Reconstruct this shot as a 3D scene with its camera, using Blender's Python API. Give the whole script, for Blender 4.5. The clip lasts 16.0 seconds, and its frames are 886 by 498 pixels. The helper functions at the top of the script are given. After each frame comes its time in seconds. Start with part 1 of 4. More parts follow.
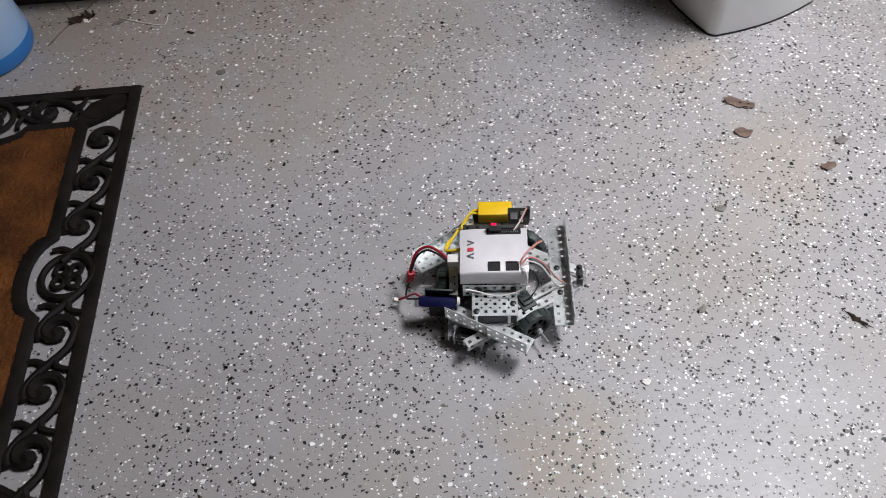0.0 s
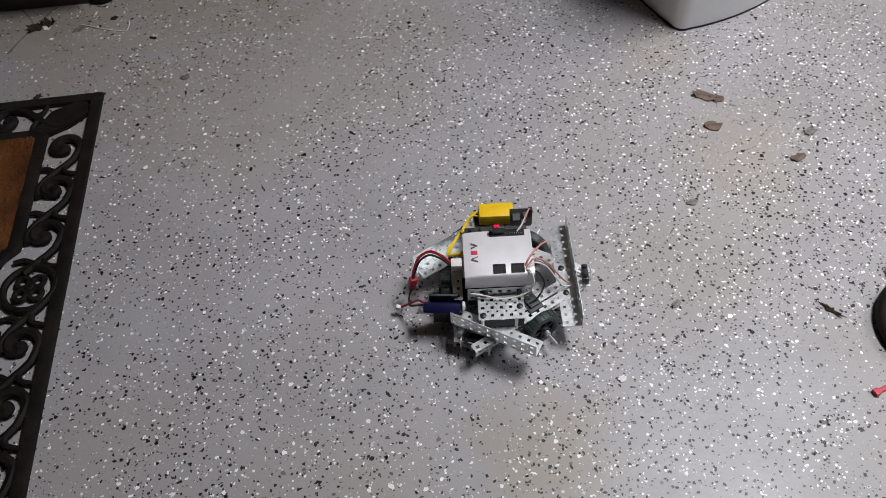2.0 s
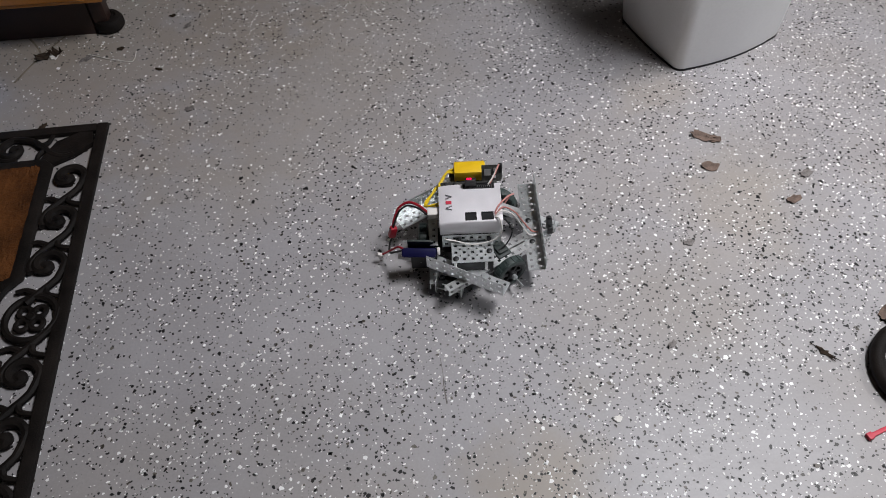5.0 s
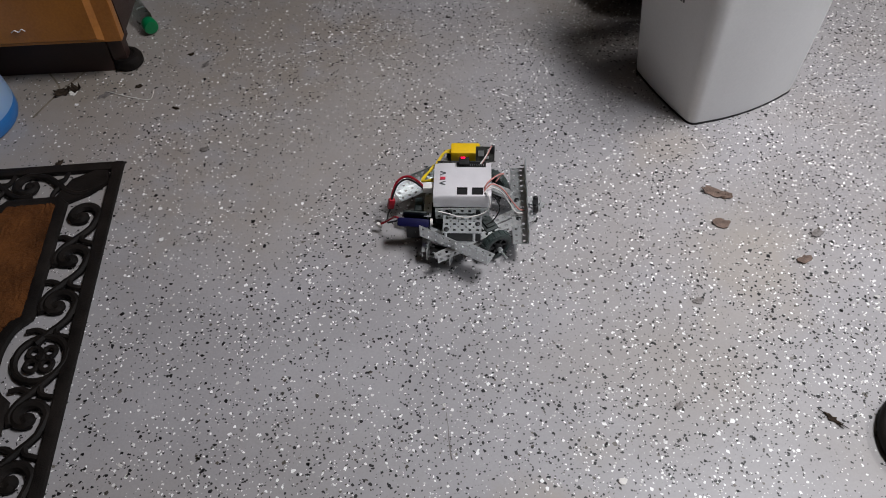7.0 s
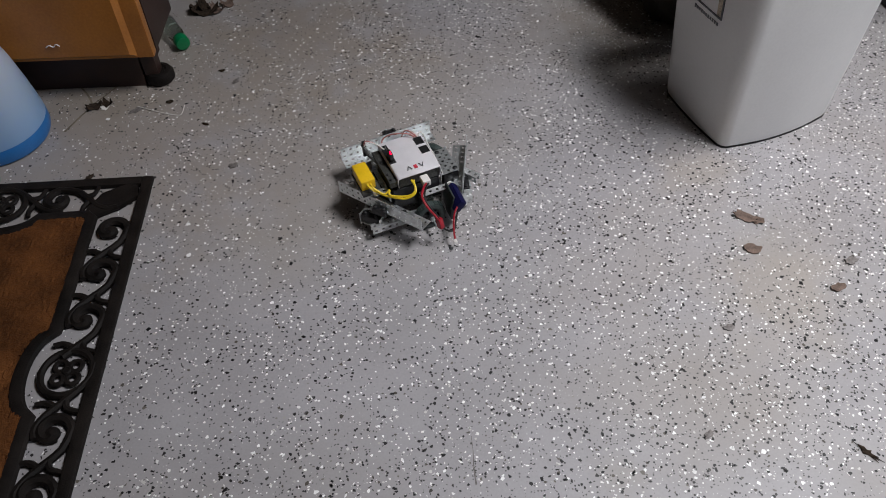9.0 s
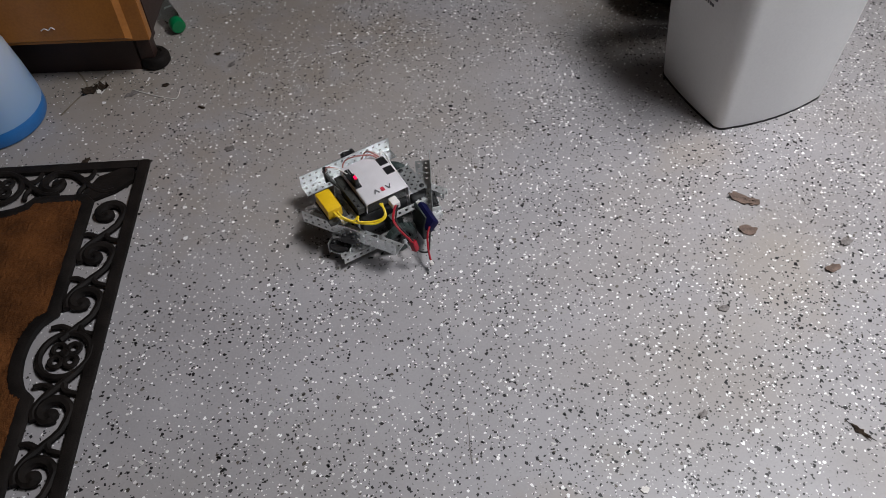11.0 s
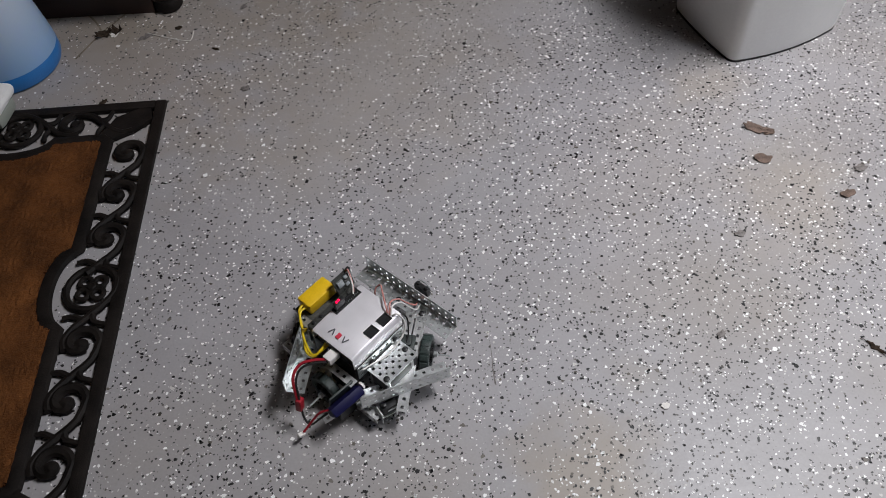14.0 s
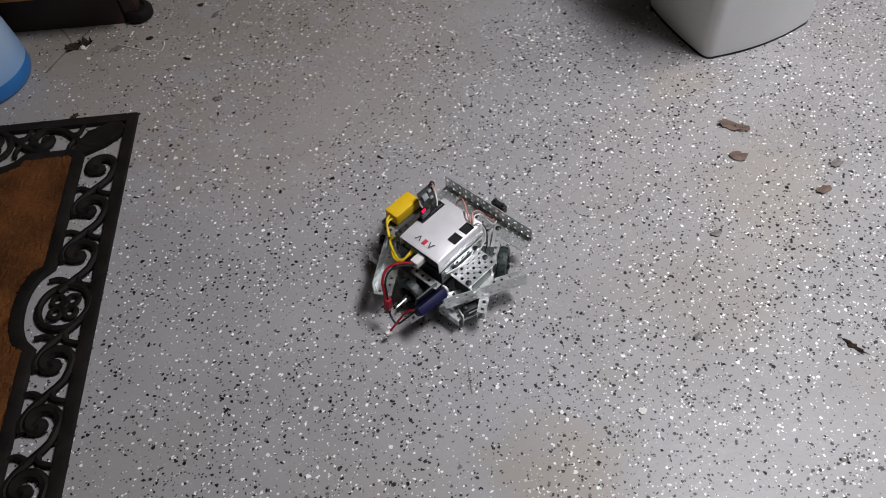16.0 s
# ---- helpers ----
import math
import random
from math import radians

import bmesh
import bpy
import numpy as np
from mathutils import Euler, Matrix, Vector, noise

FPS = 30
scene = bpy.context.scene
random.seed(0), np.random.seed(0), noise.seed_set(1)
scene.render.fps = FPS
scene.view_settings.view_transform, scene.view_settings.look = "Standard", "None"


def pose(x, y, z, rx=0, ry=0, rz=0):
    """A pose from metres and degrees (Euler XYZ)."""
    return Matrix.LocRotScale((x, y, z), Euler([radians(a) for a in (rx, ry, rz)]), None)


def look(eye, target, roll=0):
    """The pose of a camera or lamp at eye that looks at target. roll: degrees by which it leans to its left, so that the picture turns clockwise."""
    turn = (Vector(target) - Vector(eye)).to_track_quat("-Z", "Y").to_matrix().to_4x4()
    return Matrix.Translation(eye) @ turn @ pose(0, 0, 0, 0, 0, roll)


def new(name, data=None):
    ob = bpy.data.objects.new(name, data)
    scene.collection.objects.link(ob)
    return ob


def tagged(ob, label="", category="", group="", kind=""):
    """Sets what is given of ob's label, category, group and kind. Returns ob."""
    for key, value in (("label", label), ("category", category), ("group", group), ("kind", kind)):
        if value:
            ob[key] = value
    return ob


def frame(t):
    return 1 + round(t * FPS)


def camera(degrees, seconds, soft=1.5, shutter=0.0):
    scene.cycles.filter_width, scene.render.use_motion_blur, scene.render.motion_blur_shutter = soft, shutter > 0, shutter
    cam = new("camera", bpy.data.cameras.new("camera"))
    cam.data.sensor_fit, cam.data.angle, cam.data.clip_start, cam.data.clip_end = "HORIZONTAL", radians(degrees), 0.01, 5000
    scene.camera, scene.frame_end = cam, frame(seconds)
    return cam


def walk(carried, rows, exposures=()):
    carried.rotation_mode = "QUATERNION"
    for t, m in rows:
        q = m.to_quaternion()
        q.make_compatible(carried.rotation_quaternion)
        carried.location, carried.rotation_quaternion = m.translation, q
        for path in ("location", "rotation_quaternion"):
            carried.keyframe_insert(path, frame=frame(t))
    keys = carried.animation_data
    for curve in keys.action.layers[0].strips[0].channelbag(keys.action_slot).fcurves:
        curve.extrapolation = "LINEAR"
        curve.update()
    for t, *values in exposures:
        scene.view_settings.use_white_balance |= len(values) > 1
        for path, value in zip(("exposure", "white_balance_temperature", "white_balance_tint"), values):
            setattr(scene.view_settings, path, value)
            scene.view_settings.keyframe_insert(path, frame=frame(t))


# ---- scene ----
cam = camera(55.5, 16.0, soft=0.8, shutter=0.4)
PATH = [
    (0, (0.521, -1.248, 1.049), (0.539, -0.032, -0.539), -4.6),
    (0.5, (0.533, -1.25, 1.036), (0.586, -0.029, -0.547), -4.6),
    (1, (0.529, -1.241, 1.037), (0.59, -0.039, -0.561), -4.3),
    (1.5, (0.533, -1.237, 1.041), (0.595, -0.025, -0.549), -4.6),
    (2, (0.534, -1.242, 1.032), (0.601, -0.024, -0.552), -4.3),
    (2.5, (0.528, -1.231, 1.048), (0.599, -0.031, -0.551), -4.3),
    (3, (0.531, -1.227, 1.062), (0.593, 0.015, -0.504), -4.5),
    (3.5, (0.529, -1.238, 1.056), (0.592, 0.007, -0.509), -4.0),
    (4, (0.537, -1.227, 1.064), (0.6, -0.001, -0.515), -3.7),
    (4.2, (0.532, -1.232, 1.056), (0.599, 0.012, -0.508), -3.3),
    (6.3, (0.538, -1.21, 1.079), (0.624, 0.05, -0.471), -3.3),
    (6.5, (0.533, -1.203, 1.085), (0.604, 0.062, -0.463), -2.6),
    (7, (0.536, -1.195, 1.093), (0.598, 0.099, -0.43), -2.1),
    (7.5, (0.536, -1.195, 1.089), (0.599, 0.105, -0.43), -1.9),
    (8, (0.538, -1.183, 1.095), (0.592, 0.121, -0.421), -1.9),
    (8.5, (0.532, -1.177, 1.095), (0.559, 0.145, -0.405), -2.7),
    (9, (0.527, -1.182, 1.092), (0.541, 0.143, -0.406), -2.7),
    (11.3, (0.532, -1.192, 1.091), (0.547, 0.105, -0.431), -2.9),
    (11.5, (0.523, -1.198, 1.083), (0.555, 0.098, -0.44), -2.4),
    (12, (0.522, -1.206, 1.078), (0.566, 0.075, -0.458), -2.3),
    (12.5, (0.525, -1.215, 1.071), (0.592, 0.055, -0.472), -2.5),
    (13, (0.507, -1.227, 1.069), (0.561, 0.031, -0.485), -2.4),
    (13.5, (0.504, -1.233, 1.073), (0.537, 0.017, -0.488), -2.6),
    (14, (0.5, -1.245, 1.066), (0.504, -0.004, -0.503), -4.0),
    (14.5, (0.504, -1.248, 1.065), (0.496, -0.018, -0.512), -4.8),
    (15, (0.509, -1.245, 1.063), (0.496, -0.024, -0.522), -5.0),
    (15.5, (0.514, -1.24, 1.062), (0.516, -0.014, -0.519), -5.4),
    (16, (0.536, -1.224, 1.07), (0.548, 0.005, -0.508), -5.3),
]
walk(cam, [(t, look(eye, target, roll)) for t, eye, target, roll in PATH], [(0.0, 0.27), (0.5, 0.18), (1.5, 0.04), (3.0, 0.0), (16.0, 0.0)])

# ---- world and light ----
world = bpy.data.worlds.new("world")
scene.world = world
world.use_nodes = True
_wn = world.node_tree
_sky = _wn.nodes.new("ShaderNodeTexSky")
_sky.sky_type, _sky.sun_disc = "NISHITA", False
_sky.sun_elevation, _sky.sun_rotation = radians(50), radians(80)
_wn.links.new(_sky.outputs[0], _wn.nodes["Background"].inputs[0])
_wn.nodes["Background"].inputs[1].default_value = 0.06

sun = new("sun", bpy.data.lights.new("sun", "SUN"))
sun.data.energy, sun.data.angle, sun.data.color = 1.0, radians(12), (1.0, 0.96, 0.9)
sun.matrix_world = look((6, 1, 7.3), (0, 0, 0))

# added fill light from the east, at an unseen, assumed door opening
side_fill_light = new("side_fill_light", bpy.data.lights.new("side_fill_light", "AREA"))
side_fill_light.data.shape, side_fill_light.data.size, side_fill_light.data.size_y = "RECTANGLE", 2.8, 2.0
side_fill_light.data.energy, side_fill_light.data.color = 3.5, (0.90, 0.94, 1.0)
side_fill_light.matrix_world = look((2.38, -0.65, 1.15), (0.9, -0.6, 0.3))

# added overhead light, position guessed from the shadows; no fixture is seen or built
overhead_light = new("added_overhead_light", bpy.data.lights.new("added_overhead_light", "AREA"))
overhead_light.data.shape, overhead_light.data.size, overhead_light.data.size_y = "RECTANGLE", 0.8, 0.4
# spread narrowed so that the floor darkens towards the sides
overhead_light.data.spread = radians(100)
overhead_light.data.energy, overhead_light.data.color = 17.9, (0.965, 0.965, 1.0)
overhead_light.matrix_world = look((1.62, -0.42, 2.34), (0.72, -0.42, 0))


# ---- materials ----
def mat(name, base=(0.5, 0.5, 0.5), rough=0.5, metal=0.0, var=0.12, scale=40.0, bump=0.1, fine=400.0, tint=None, coat=0.0):
    """A surface with colour variation at two scales, uneven gloss and fine relief."""
    m = bpy.data.materials.new(name)
    m.use_nodes = True
    nt = m.node_tree
    b = nt.nodes["Principled BSDF"]
    N, link = nt.nodes.new, nt.links.new
    co = N("ShaderNodeTexCoord")
    n1, n2 = N("ShaderNodeTexNoise"), N("ShaderNodeTexNoise")
    for n, s in ((n1, scale), (n2, fine)):
        n.inputs["Scale"].default_value, n.inputs["Detail"].default_value = s, 4
        link(co.outputs["Object"], n.inputs["Vector"])
    add = N("ShaderNodeMath")
    add.operation = "MULTIPLY_ADD"
    add.inputs[1].default_value = 0.35
    link(n2.outputs[0], add.inputs[0])
    mul = N("ShaderNodeMath")
    mul.operation = "MULTIPLY"
    mul.inputs[1].default_value = 0.65
    link(n1.outputs[0], mul.inputs[0])
    link(mul.outputs[0], add.inputs[2])
    ramp = N("ShaderNodeValToRGB")
    lo = [c * (1 - var * 1.6) for c in base]
    hi = [min(1, c * (1 + var)) for c in (tint or base)]
    ramp.color_ramp.elements[0].position, ramp.color_ramp.elements[1].position = 0.3, 0.7
    ramp.color_ramp.elements[0].color, ramp.color_ramp.elements[1].color = (*lo, 1), (*hi, 1)
    link(add.outputs[0], ramp.inputs[0])
    link(ramp.outputs[0], b.inputs["Base Color"])
    rr = N("ShaderNodeMapRange")
    rr.inputs[3].default_value, rr.inputs[4].default_value = max(0.03, rough - 0.08), min(1, rough + 0.1)
    link(n1.outputs[0], rr.inputs[0])
    link(rr.outputs[0], b.inputs["Roughness"])
    b.inputs["Metallic"].default_value = metal
    b.inputs["Coat Weight"].default_value = coat
    if bump:
        bp = N("ShaderNodeBump")
        bp.inputs["Strength"].default_value, bp.inputs["Distance"].default_value = bump, 0.002
        link(n2.outputs[0], bp.inputs["Height"])
        link(bp.outputs[0], b.inputs["Normal"])
    return m


def floor_material():
    """Grey epoxy paint with scattered black and white flakes, grime, rust-brown stains, and painted warm light and
    shade.
    """
    m = bpy.data.materials.new("flake_epoxy")
    m.use_nodes = True
    nt = m.node_tree
    b = nt.nodes["Principled BSDF"]
    N, link = nt.nodes.new, nt.links.new
    co = N("ShaderNodeTexCoord")

    def noise_tex(scale, detail=4, seed=0.0):
        mp = N("ShaderNodeMapping")
        mp.inputs["Location"].default_value = (seed, seed * 0.7, seed * 0.3)
        link(co.outputs["Object"], mp.inputs[0])
        n = N("ShaderNodeTexNoise")
        n.inputs["Scale"].default_value, n.inputs["Detail"].default_value = scale, detail
        link(mp.outputs[0], n.inputs["Vector"])
        return n

    def math_node(op, a, c):
        n = N("ShaderNodeMath")
        n.operation = op
        for i, v in enumerate((a, c)):
            if isinstance(v, (int, float)):
                n.inputs[i].default_value = v
            else:
                link(v, n.inputs[i])
        return n.outputs[0]

    def span(v, a, c, lo=0.0, hi=1.0):
        n = N("ShaderNodeMapRange")
        n.inputs[1].default_value, n.inputs[2].default_value = a, c
        n.inputs[3].default_value, n.inputs[4].default_value = lo, hi
        link(v, n.inputs[0])
        return n.outputs[0]

    def mix(fac, a, c):
        n = N("ShaderNodeMix")
        n.data_type = "RGBA"
        for i, v in ((0, fac), (6, a), (7, c)):
            if isinstance(v, (int, float)):
                n.inputs[i].default_value = v
            elif isinstance(v, tuple):
                n.inputs[i].default_value = (*v, 1)
            else:
                link(v, n.inputs[i])
        return n.outputs[2]

    big = noise_tex(1.3, 3, 4.0).outputs[0]
    mid = noise_tex(7.0, 5, 9.0).outputs[0]
    grime = noise_tex(2.6, 6, 21.0).outputs[0]
    fine = noise_tex(260.0, 3, 2.0).outputs[0]
    colour = mix(span(mid, 0.3, 0.7), PAINT_A, PAINT_B)
    colour = mix(math_node("MULTIPLY", span(grime, 0.46, 0.72), 0.42), colour, (0.30, 0.255, 0.20))
    colour = mix(span(fine, 0.35, 0.75, 0, 0.22), colour, (0.22, 0.21, 0.21))
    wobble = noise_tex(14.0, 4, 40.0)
    # the last patch paints the shade beside the tub into the colour
    # the two widest patches put the warm light at the back left into the colour
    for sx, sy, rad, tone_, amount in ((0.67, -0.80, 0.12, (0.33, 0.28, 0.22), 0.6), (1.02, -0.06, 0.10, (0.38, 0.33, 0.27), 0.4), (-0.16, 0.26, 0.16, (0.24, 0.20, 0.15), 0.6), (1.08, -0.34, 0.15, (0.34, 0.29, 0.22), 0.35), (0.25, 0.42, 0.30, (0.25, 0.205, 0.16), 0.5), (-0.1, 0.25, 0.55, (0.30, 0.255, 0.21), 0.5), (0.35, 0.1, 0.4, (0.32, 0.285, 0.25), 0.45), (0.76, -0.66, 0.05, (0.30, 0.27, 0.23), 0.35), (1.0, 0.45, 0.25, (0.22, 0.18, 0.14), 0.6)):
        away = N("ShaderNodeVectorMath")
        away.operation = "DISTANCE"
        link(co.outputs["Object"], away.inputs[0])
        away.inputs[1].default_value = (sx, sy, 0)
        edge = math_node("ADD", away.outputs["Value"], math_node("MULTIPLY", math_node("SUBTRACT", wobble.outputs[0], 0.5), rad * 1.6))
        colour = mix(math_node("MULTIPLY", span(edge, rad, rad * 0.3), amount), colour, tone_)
    # flakes: one chip in each chosen cell, with an irregular outline
    wob = noise_tex(300.0, 2, 5.0)
    # the chips were thrown by hand: thin at the west end, thicker to the east
    place = N("ShaderNodeSeparateXYZ")
    link(co.outputs["Object"], place.inputs[0])
    lean = math_node("SUBTRACT", place.outputs[0], math_node("MULTIPLY", place.outputs[1], 0.45))
    dens = math_node("MULTIPLY", span(big, 0.3, 0.7, 0.7, 1.25), span(lean, -0.25, 0.75, 0.42, 1.12))

    def flakes(scale, seed, share, radius):
        mp = N("ShaderNodeMapping")
        mp.inputs["Location"].default_value = (seed, seed, 0)
        link(co.outputs["Object"], mp.inputs[0])
        off = N("ShaderNodeVectorMath")
        off.operation = "SCALE"
        off.inputs[3].default_value = 0.003
        link(wob.outputs[1], off.inputs[0])
        sm = N("ShaderNodeVectorMath")
        link(mp.outputs[0], sm.inputs[0])
        link(off.outputs[0], sm.inputs[1])
        v = N("ShaderNodeTexVoronoi")
        v.voronoi_dimensions, v.distance = "2D", "MANHATTAN"
        v.inputs["Scale"].default_value = scale
        link(sm.outputs[0], v.inputs["Vector"])
        sep = N("ShaderNodeSeparateColor")
        link(v.outputs["Color"], sep.inputs[0])
        chosen = math_node("LESS_THAN", sep.outputs[0], math_node("MULTIPLY", dens, share))
        r = math_node("MULTIPLY", span(sep.outputs[1], 0, 1, 0.35, 1.4), radius)
        return math_node("MULTIPLY", chosen, math_node("LESS_THAN", v.outputs["Distance"], r)), sep.outputs[2]

    for scale, seed, share, radius, dark in ((215, 12.3, 0.16, 0.24, True), (230, 17.9, 0.12, 0.22, False)):
        f, tone = flakes(scale, seed, share, radius)
        if dark:
            colour = mix(f, colour, mix(tone, (0.008, 0.008, 0.009), (0.05, 0.045, 0.042)))
        else:
            colour = mix(f, colour, mix(tone, (0.66, 0.65, 0.64), (0.88, 0.88, 0.87)))
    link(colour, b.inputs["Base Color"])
    link(span(grime, 0.3, 0.75, 0.33, 0.62), b.inputs["Roughness"])
    bp = N("ShaderNodeBump")
    bp.inputs["Strength"].default_value, bp.inputs["Distance"].default_value = 0.25, 0.002
    link(noise_tex(55.0, 4, 1.0).outputs[0], bp.inputs["Height"])
    link(bp.outputs[0], b.inputs["Normal"])
    return m


def flake_material():
    """Vinyl paint chips: black, a few grey, and white, each chip of one tone."""
    m = bpy.data.materials.new("vinyl_chip")
    m.use_nodes = True
    nt = m.node_tree
    b = nt.nodes["Principled BSDF"]
    g, r = nt.nodes.new("ShaderNodeNewGeometry"), nt.nodes.new("ShaderNodeValToRGB")
    nt.links.new(g.outputs["Random Per Island"], r.inputs[0])
    e = r.color_ramp.elements
    e[0].position, e[0].color = 0.0, (0.004, 0.004, 0.005, 1)
    e[1].position, e[1].color = 1.0, (0.93, 0.93, 0.92, 1)
    for p, c in ((0.47, (0.018, 0.017, 0.017)), (0.55, (0.10, 0.085, 0.07)), (0.60, (0.17, 0.155, 0.14)), (0.61, (0.52, 0.50, 0.48)), (0.72, (0.76, 0.75, 0.74))):
        k = e.new(p)
        k.color = (*c, 1)
    nt.links.new(r.outputs[0], b.inputs["Base Color"])
    b.inputs["Roughness"].default_value = 0.45
    return m


PAINT_A, PAINT_B = (0.325, 0.312, 0.318), (0.375, 0.362, 0.372)
M_FLOOR = floor_material()
M_CHIP = flake_material()
# tones of the unseen walls and ceiling, kept low to cut bounced light
M_WALL = mat("painted_plaster", (0.30, 0.24, 0.18), 0.8, 0, 0.06, 3, 0.2, 120)
M_CEIL = mat("ceiling_paint", (0.40, 0.36, 0.31), 0.85, 0, 0.05, 3, 0.1, 90)
M_RUBBER = mat("black_rubber", (0.006, 0.005, 0.0046), 0.6, 0, 0.3, 30, 0.35, 500, (0.014, 0.011, 0.0095))
M_RUBBER.node_tree.nodes["Principled BSDF"].inputs["Specular IOR Level"].default_value = 0.14
M_COIR = mat("coir", (0.052, 0.018, 0.005), 0.95, 0, 0.4, 14, 1.0, 420, (0.125, 0.046, 0.0135))
M_COIR.node_tree.nodes["Principled BSDF"].inputs["Specular IOR Level"].default_value = 0.15
M_WHITE_PL = mat("white_plastic", (0.82, 0.81, 0.80), 0.38, 0, 0.04, 6, 0.05, 200)
M_ALU = mat("aluminium", (0.78, 0.79, 0.79), 0.34, 0.75, 0.12, 60, 0.12, 900)
M_STEEL = mat("galvanised_steel", (0.74, 0.765, 0.77), 0.33, 0.86, 0.14, 50, 0.12, 700)
M_SILVER = mat("silver_lacquer", (0.80, 0.775, 0.80), 0.36, 0.25, 0.05, 40, 0.05, 900)
M_BLACK = mat("black_plastic", (0.012, 0.012, 0.013), 0.42, 0, 0.3, 80, 0.08, 600)
M_PCB = mat("dark_circuit_board", (0.012, 0.016, 0.014), 0.45, 0, 0.5, 300, 0.3, 900, (0.05, 0.05, 0.045))
M_TYRE = mat("grey_green_rubber", (0.020, 0.031, 0.029), 0.45, 0, 0.25, 60, 0.25, 500, (0.040, 0.056, 0.052))
M_MOTOR = mat("motor_case", (0.016, 0.022, 0.020), 0.5, 0, 0.25, 60, 0.1, 500, (0.032, 0.042, 0.039))
M_YELLOW = mat("yellow_wrap", (0.80, 0.50, 0.012), 0.38, 0, 0.08, 60, 0.12, 500)
M_YWIRE = mat("yellow_wire", (0.82, 0.58, 0.02), 0.4, 0, 0.08, 60, 0.05, 500)
M_RWIRE = mat("red_wire", (0.34, 0.010, 0.022), 0.4, 0, 0.12, 60, 0.05, 500)
M_PWIRE = mat("pink_wire", (0.55, 0.24, 0.21), 0.45, 0, 0.1, 60, 0.05, 500)
M_WWIRE = mat("white_wire", (0.74, 0.71, 0.68), 0.45, 0, 0.06, 60, 0.05, 500)
M_BWIRE = mat("black_wire", (0.015, 0.014, 0.014), 0.45, 0, 0.2, 60, 0.05, 500)
M_NAVY = mat("navy_wrap", (0.006, 0.006, 0.045), 0.5, 0, 0.15, 60, 0.08, 500)
M_NAVY.node_tree.nodes["Principled BSDF"].inputs["Specular IOR Level"].default_value = 0.2
M_RED = mat("red_print", (0.55, 0.03, 0.06), 0.5, 0, 0.08, 90, 0, 500)
M_GREY = mat("grey_print", (0.10, 0.10, 0.11), 0.5, 0, 0.08, 90, 0, 500)
M_OAK = mat("orange_varnished_wood", (0.36, 0.125, 0.018), 0.38, 0, 0.12, 8, 0.08, 200, (0.43, 0.165, 0.028), 0.1)
M_DARKWOOD = mat("dark_brown_board", (0.035, 0.016, 0.012), 0.5, 0, 0.25, 20, 0.2, 300)
M_LEAF = mat("dry_leaf", (0.115, 0.075, 0.055), 0.8, 0, 0.3, 60, 0.5, 500, (0.18, 0.125, 0.10))
M_SOOT = mat("dark_debris", (0.014, 0.011, 0.009), 0.9, 0, 0.4, 200, 0.6, 900, (0.05, 0.036, 0.026))
M_SOOT.node_tree.nodes["Principled BSDF"].inputs["Specular IOR Level"].default_value = 0.1
M_PALE = mat("pale_chip", (0.75, 0.72, 0.68), 0.7, 0, 0.08, 200, 0.3, 900)
M_BLUE = mat("blue_plastic", (0.02, 0.15, 0.42), 0.32, 0, 0.1, 20, 0.04, 300)
M_GREEN = mat("green_plastic", (0.0, 0.17, 0.055), 0.3, 0, 0.1, 60, 0.04, 300)
M_STAIN = mat("oily_smudge", (0.13, 0.115, 0.11), 0.6, 0, 0.3, 200, 0.1, 900, (0.2, 0.18, 0.17))
M_CRACK = mat("crack_filler", (0.20, 0.165, 0.125), 0.8, 0, 0.3, 60, 0.3, 500)

M_JUG = mat("milky_plastic", (0.60, 0.68, 0.78), 0.3, 0, 0.06, 6, 0.04, 300, (0.70, 0.76, 0.82))
M_JUG.node_tree.nodes["Principled BSDF"].inputs["Subsurface Weight"].default_value = 0.3
M_JUG.node_tree.nodes["Principled BSDF"].inputs["Subsurface Radius"].default_value = (0.01, 0.015, 0.03)

# the blue liquid shows through the lower part of the jug
_jn = M_JUG.node_tree
_jc, _js, _jm, _jr = [_jn.nodes.new(k) for k in ("ShaderNodeTexCoord", "ShaderNodeSeparateXYZ", "ShaderNodeMapRange", "ShaderNodeValToRGB")]
_jn.links.new(_jc.outputs["Object"], _js.inputs[0])
_jn.links.new(_js.outputs[2], _jm.inputs[0])
_jm.inputs[1].default_value, _jm.inputs[2].default_value = 0.03, 0.22
_jn.links.new(_jm.outputs[0], _jr.inputs[0])
_jr.color_ramp.elements[0].color, _jr.color_ramp.elements[1].color = (0.22, 0.37, 0.60, 1), (0.52, 0.56, 0.61, 1)
_jn.links.new(_jr.outputs[0], _jn.nodes["Principled BSDF"].inputs["Base Color"])

M_GLASS = bpy.data.materials.new("clear_plastic")
M_GLASS.use_nodes = True
_g = M_GLASS.node_tree.nodes["Principled BSDF"]
_g.inputs["Base Color"].default_value = (0.9, 0.95, 0.92, 1)
_g.inputs["Transmission Weight"].default_value, _g.inputs["Roughness"].default_value, _g.inputs["IOR"].default_value = 1.0, 0.08, 1.2

M_LED = bpy.data.materials.new("lit_red_led")
M_LED.use_nodes = True
_l = M_LED.node_tree.nodes["Principled BSDF"]
_l.inputs["Base Color"].default_value = (0.6, 0.0, 0.03, 1)
_l.inputs["Emission Color"].default_value, _l.inputs["Emission Strength"].default_value = (1.0, 0.0, 0.04, 1), 3.6


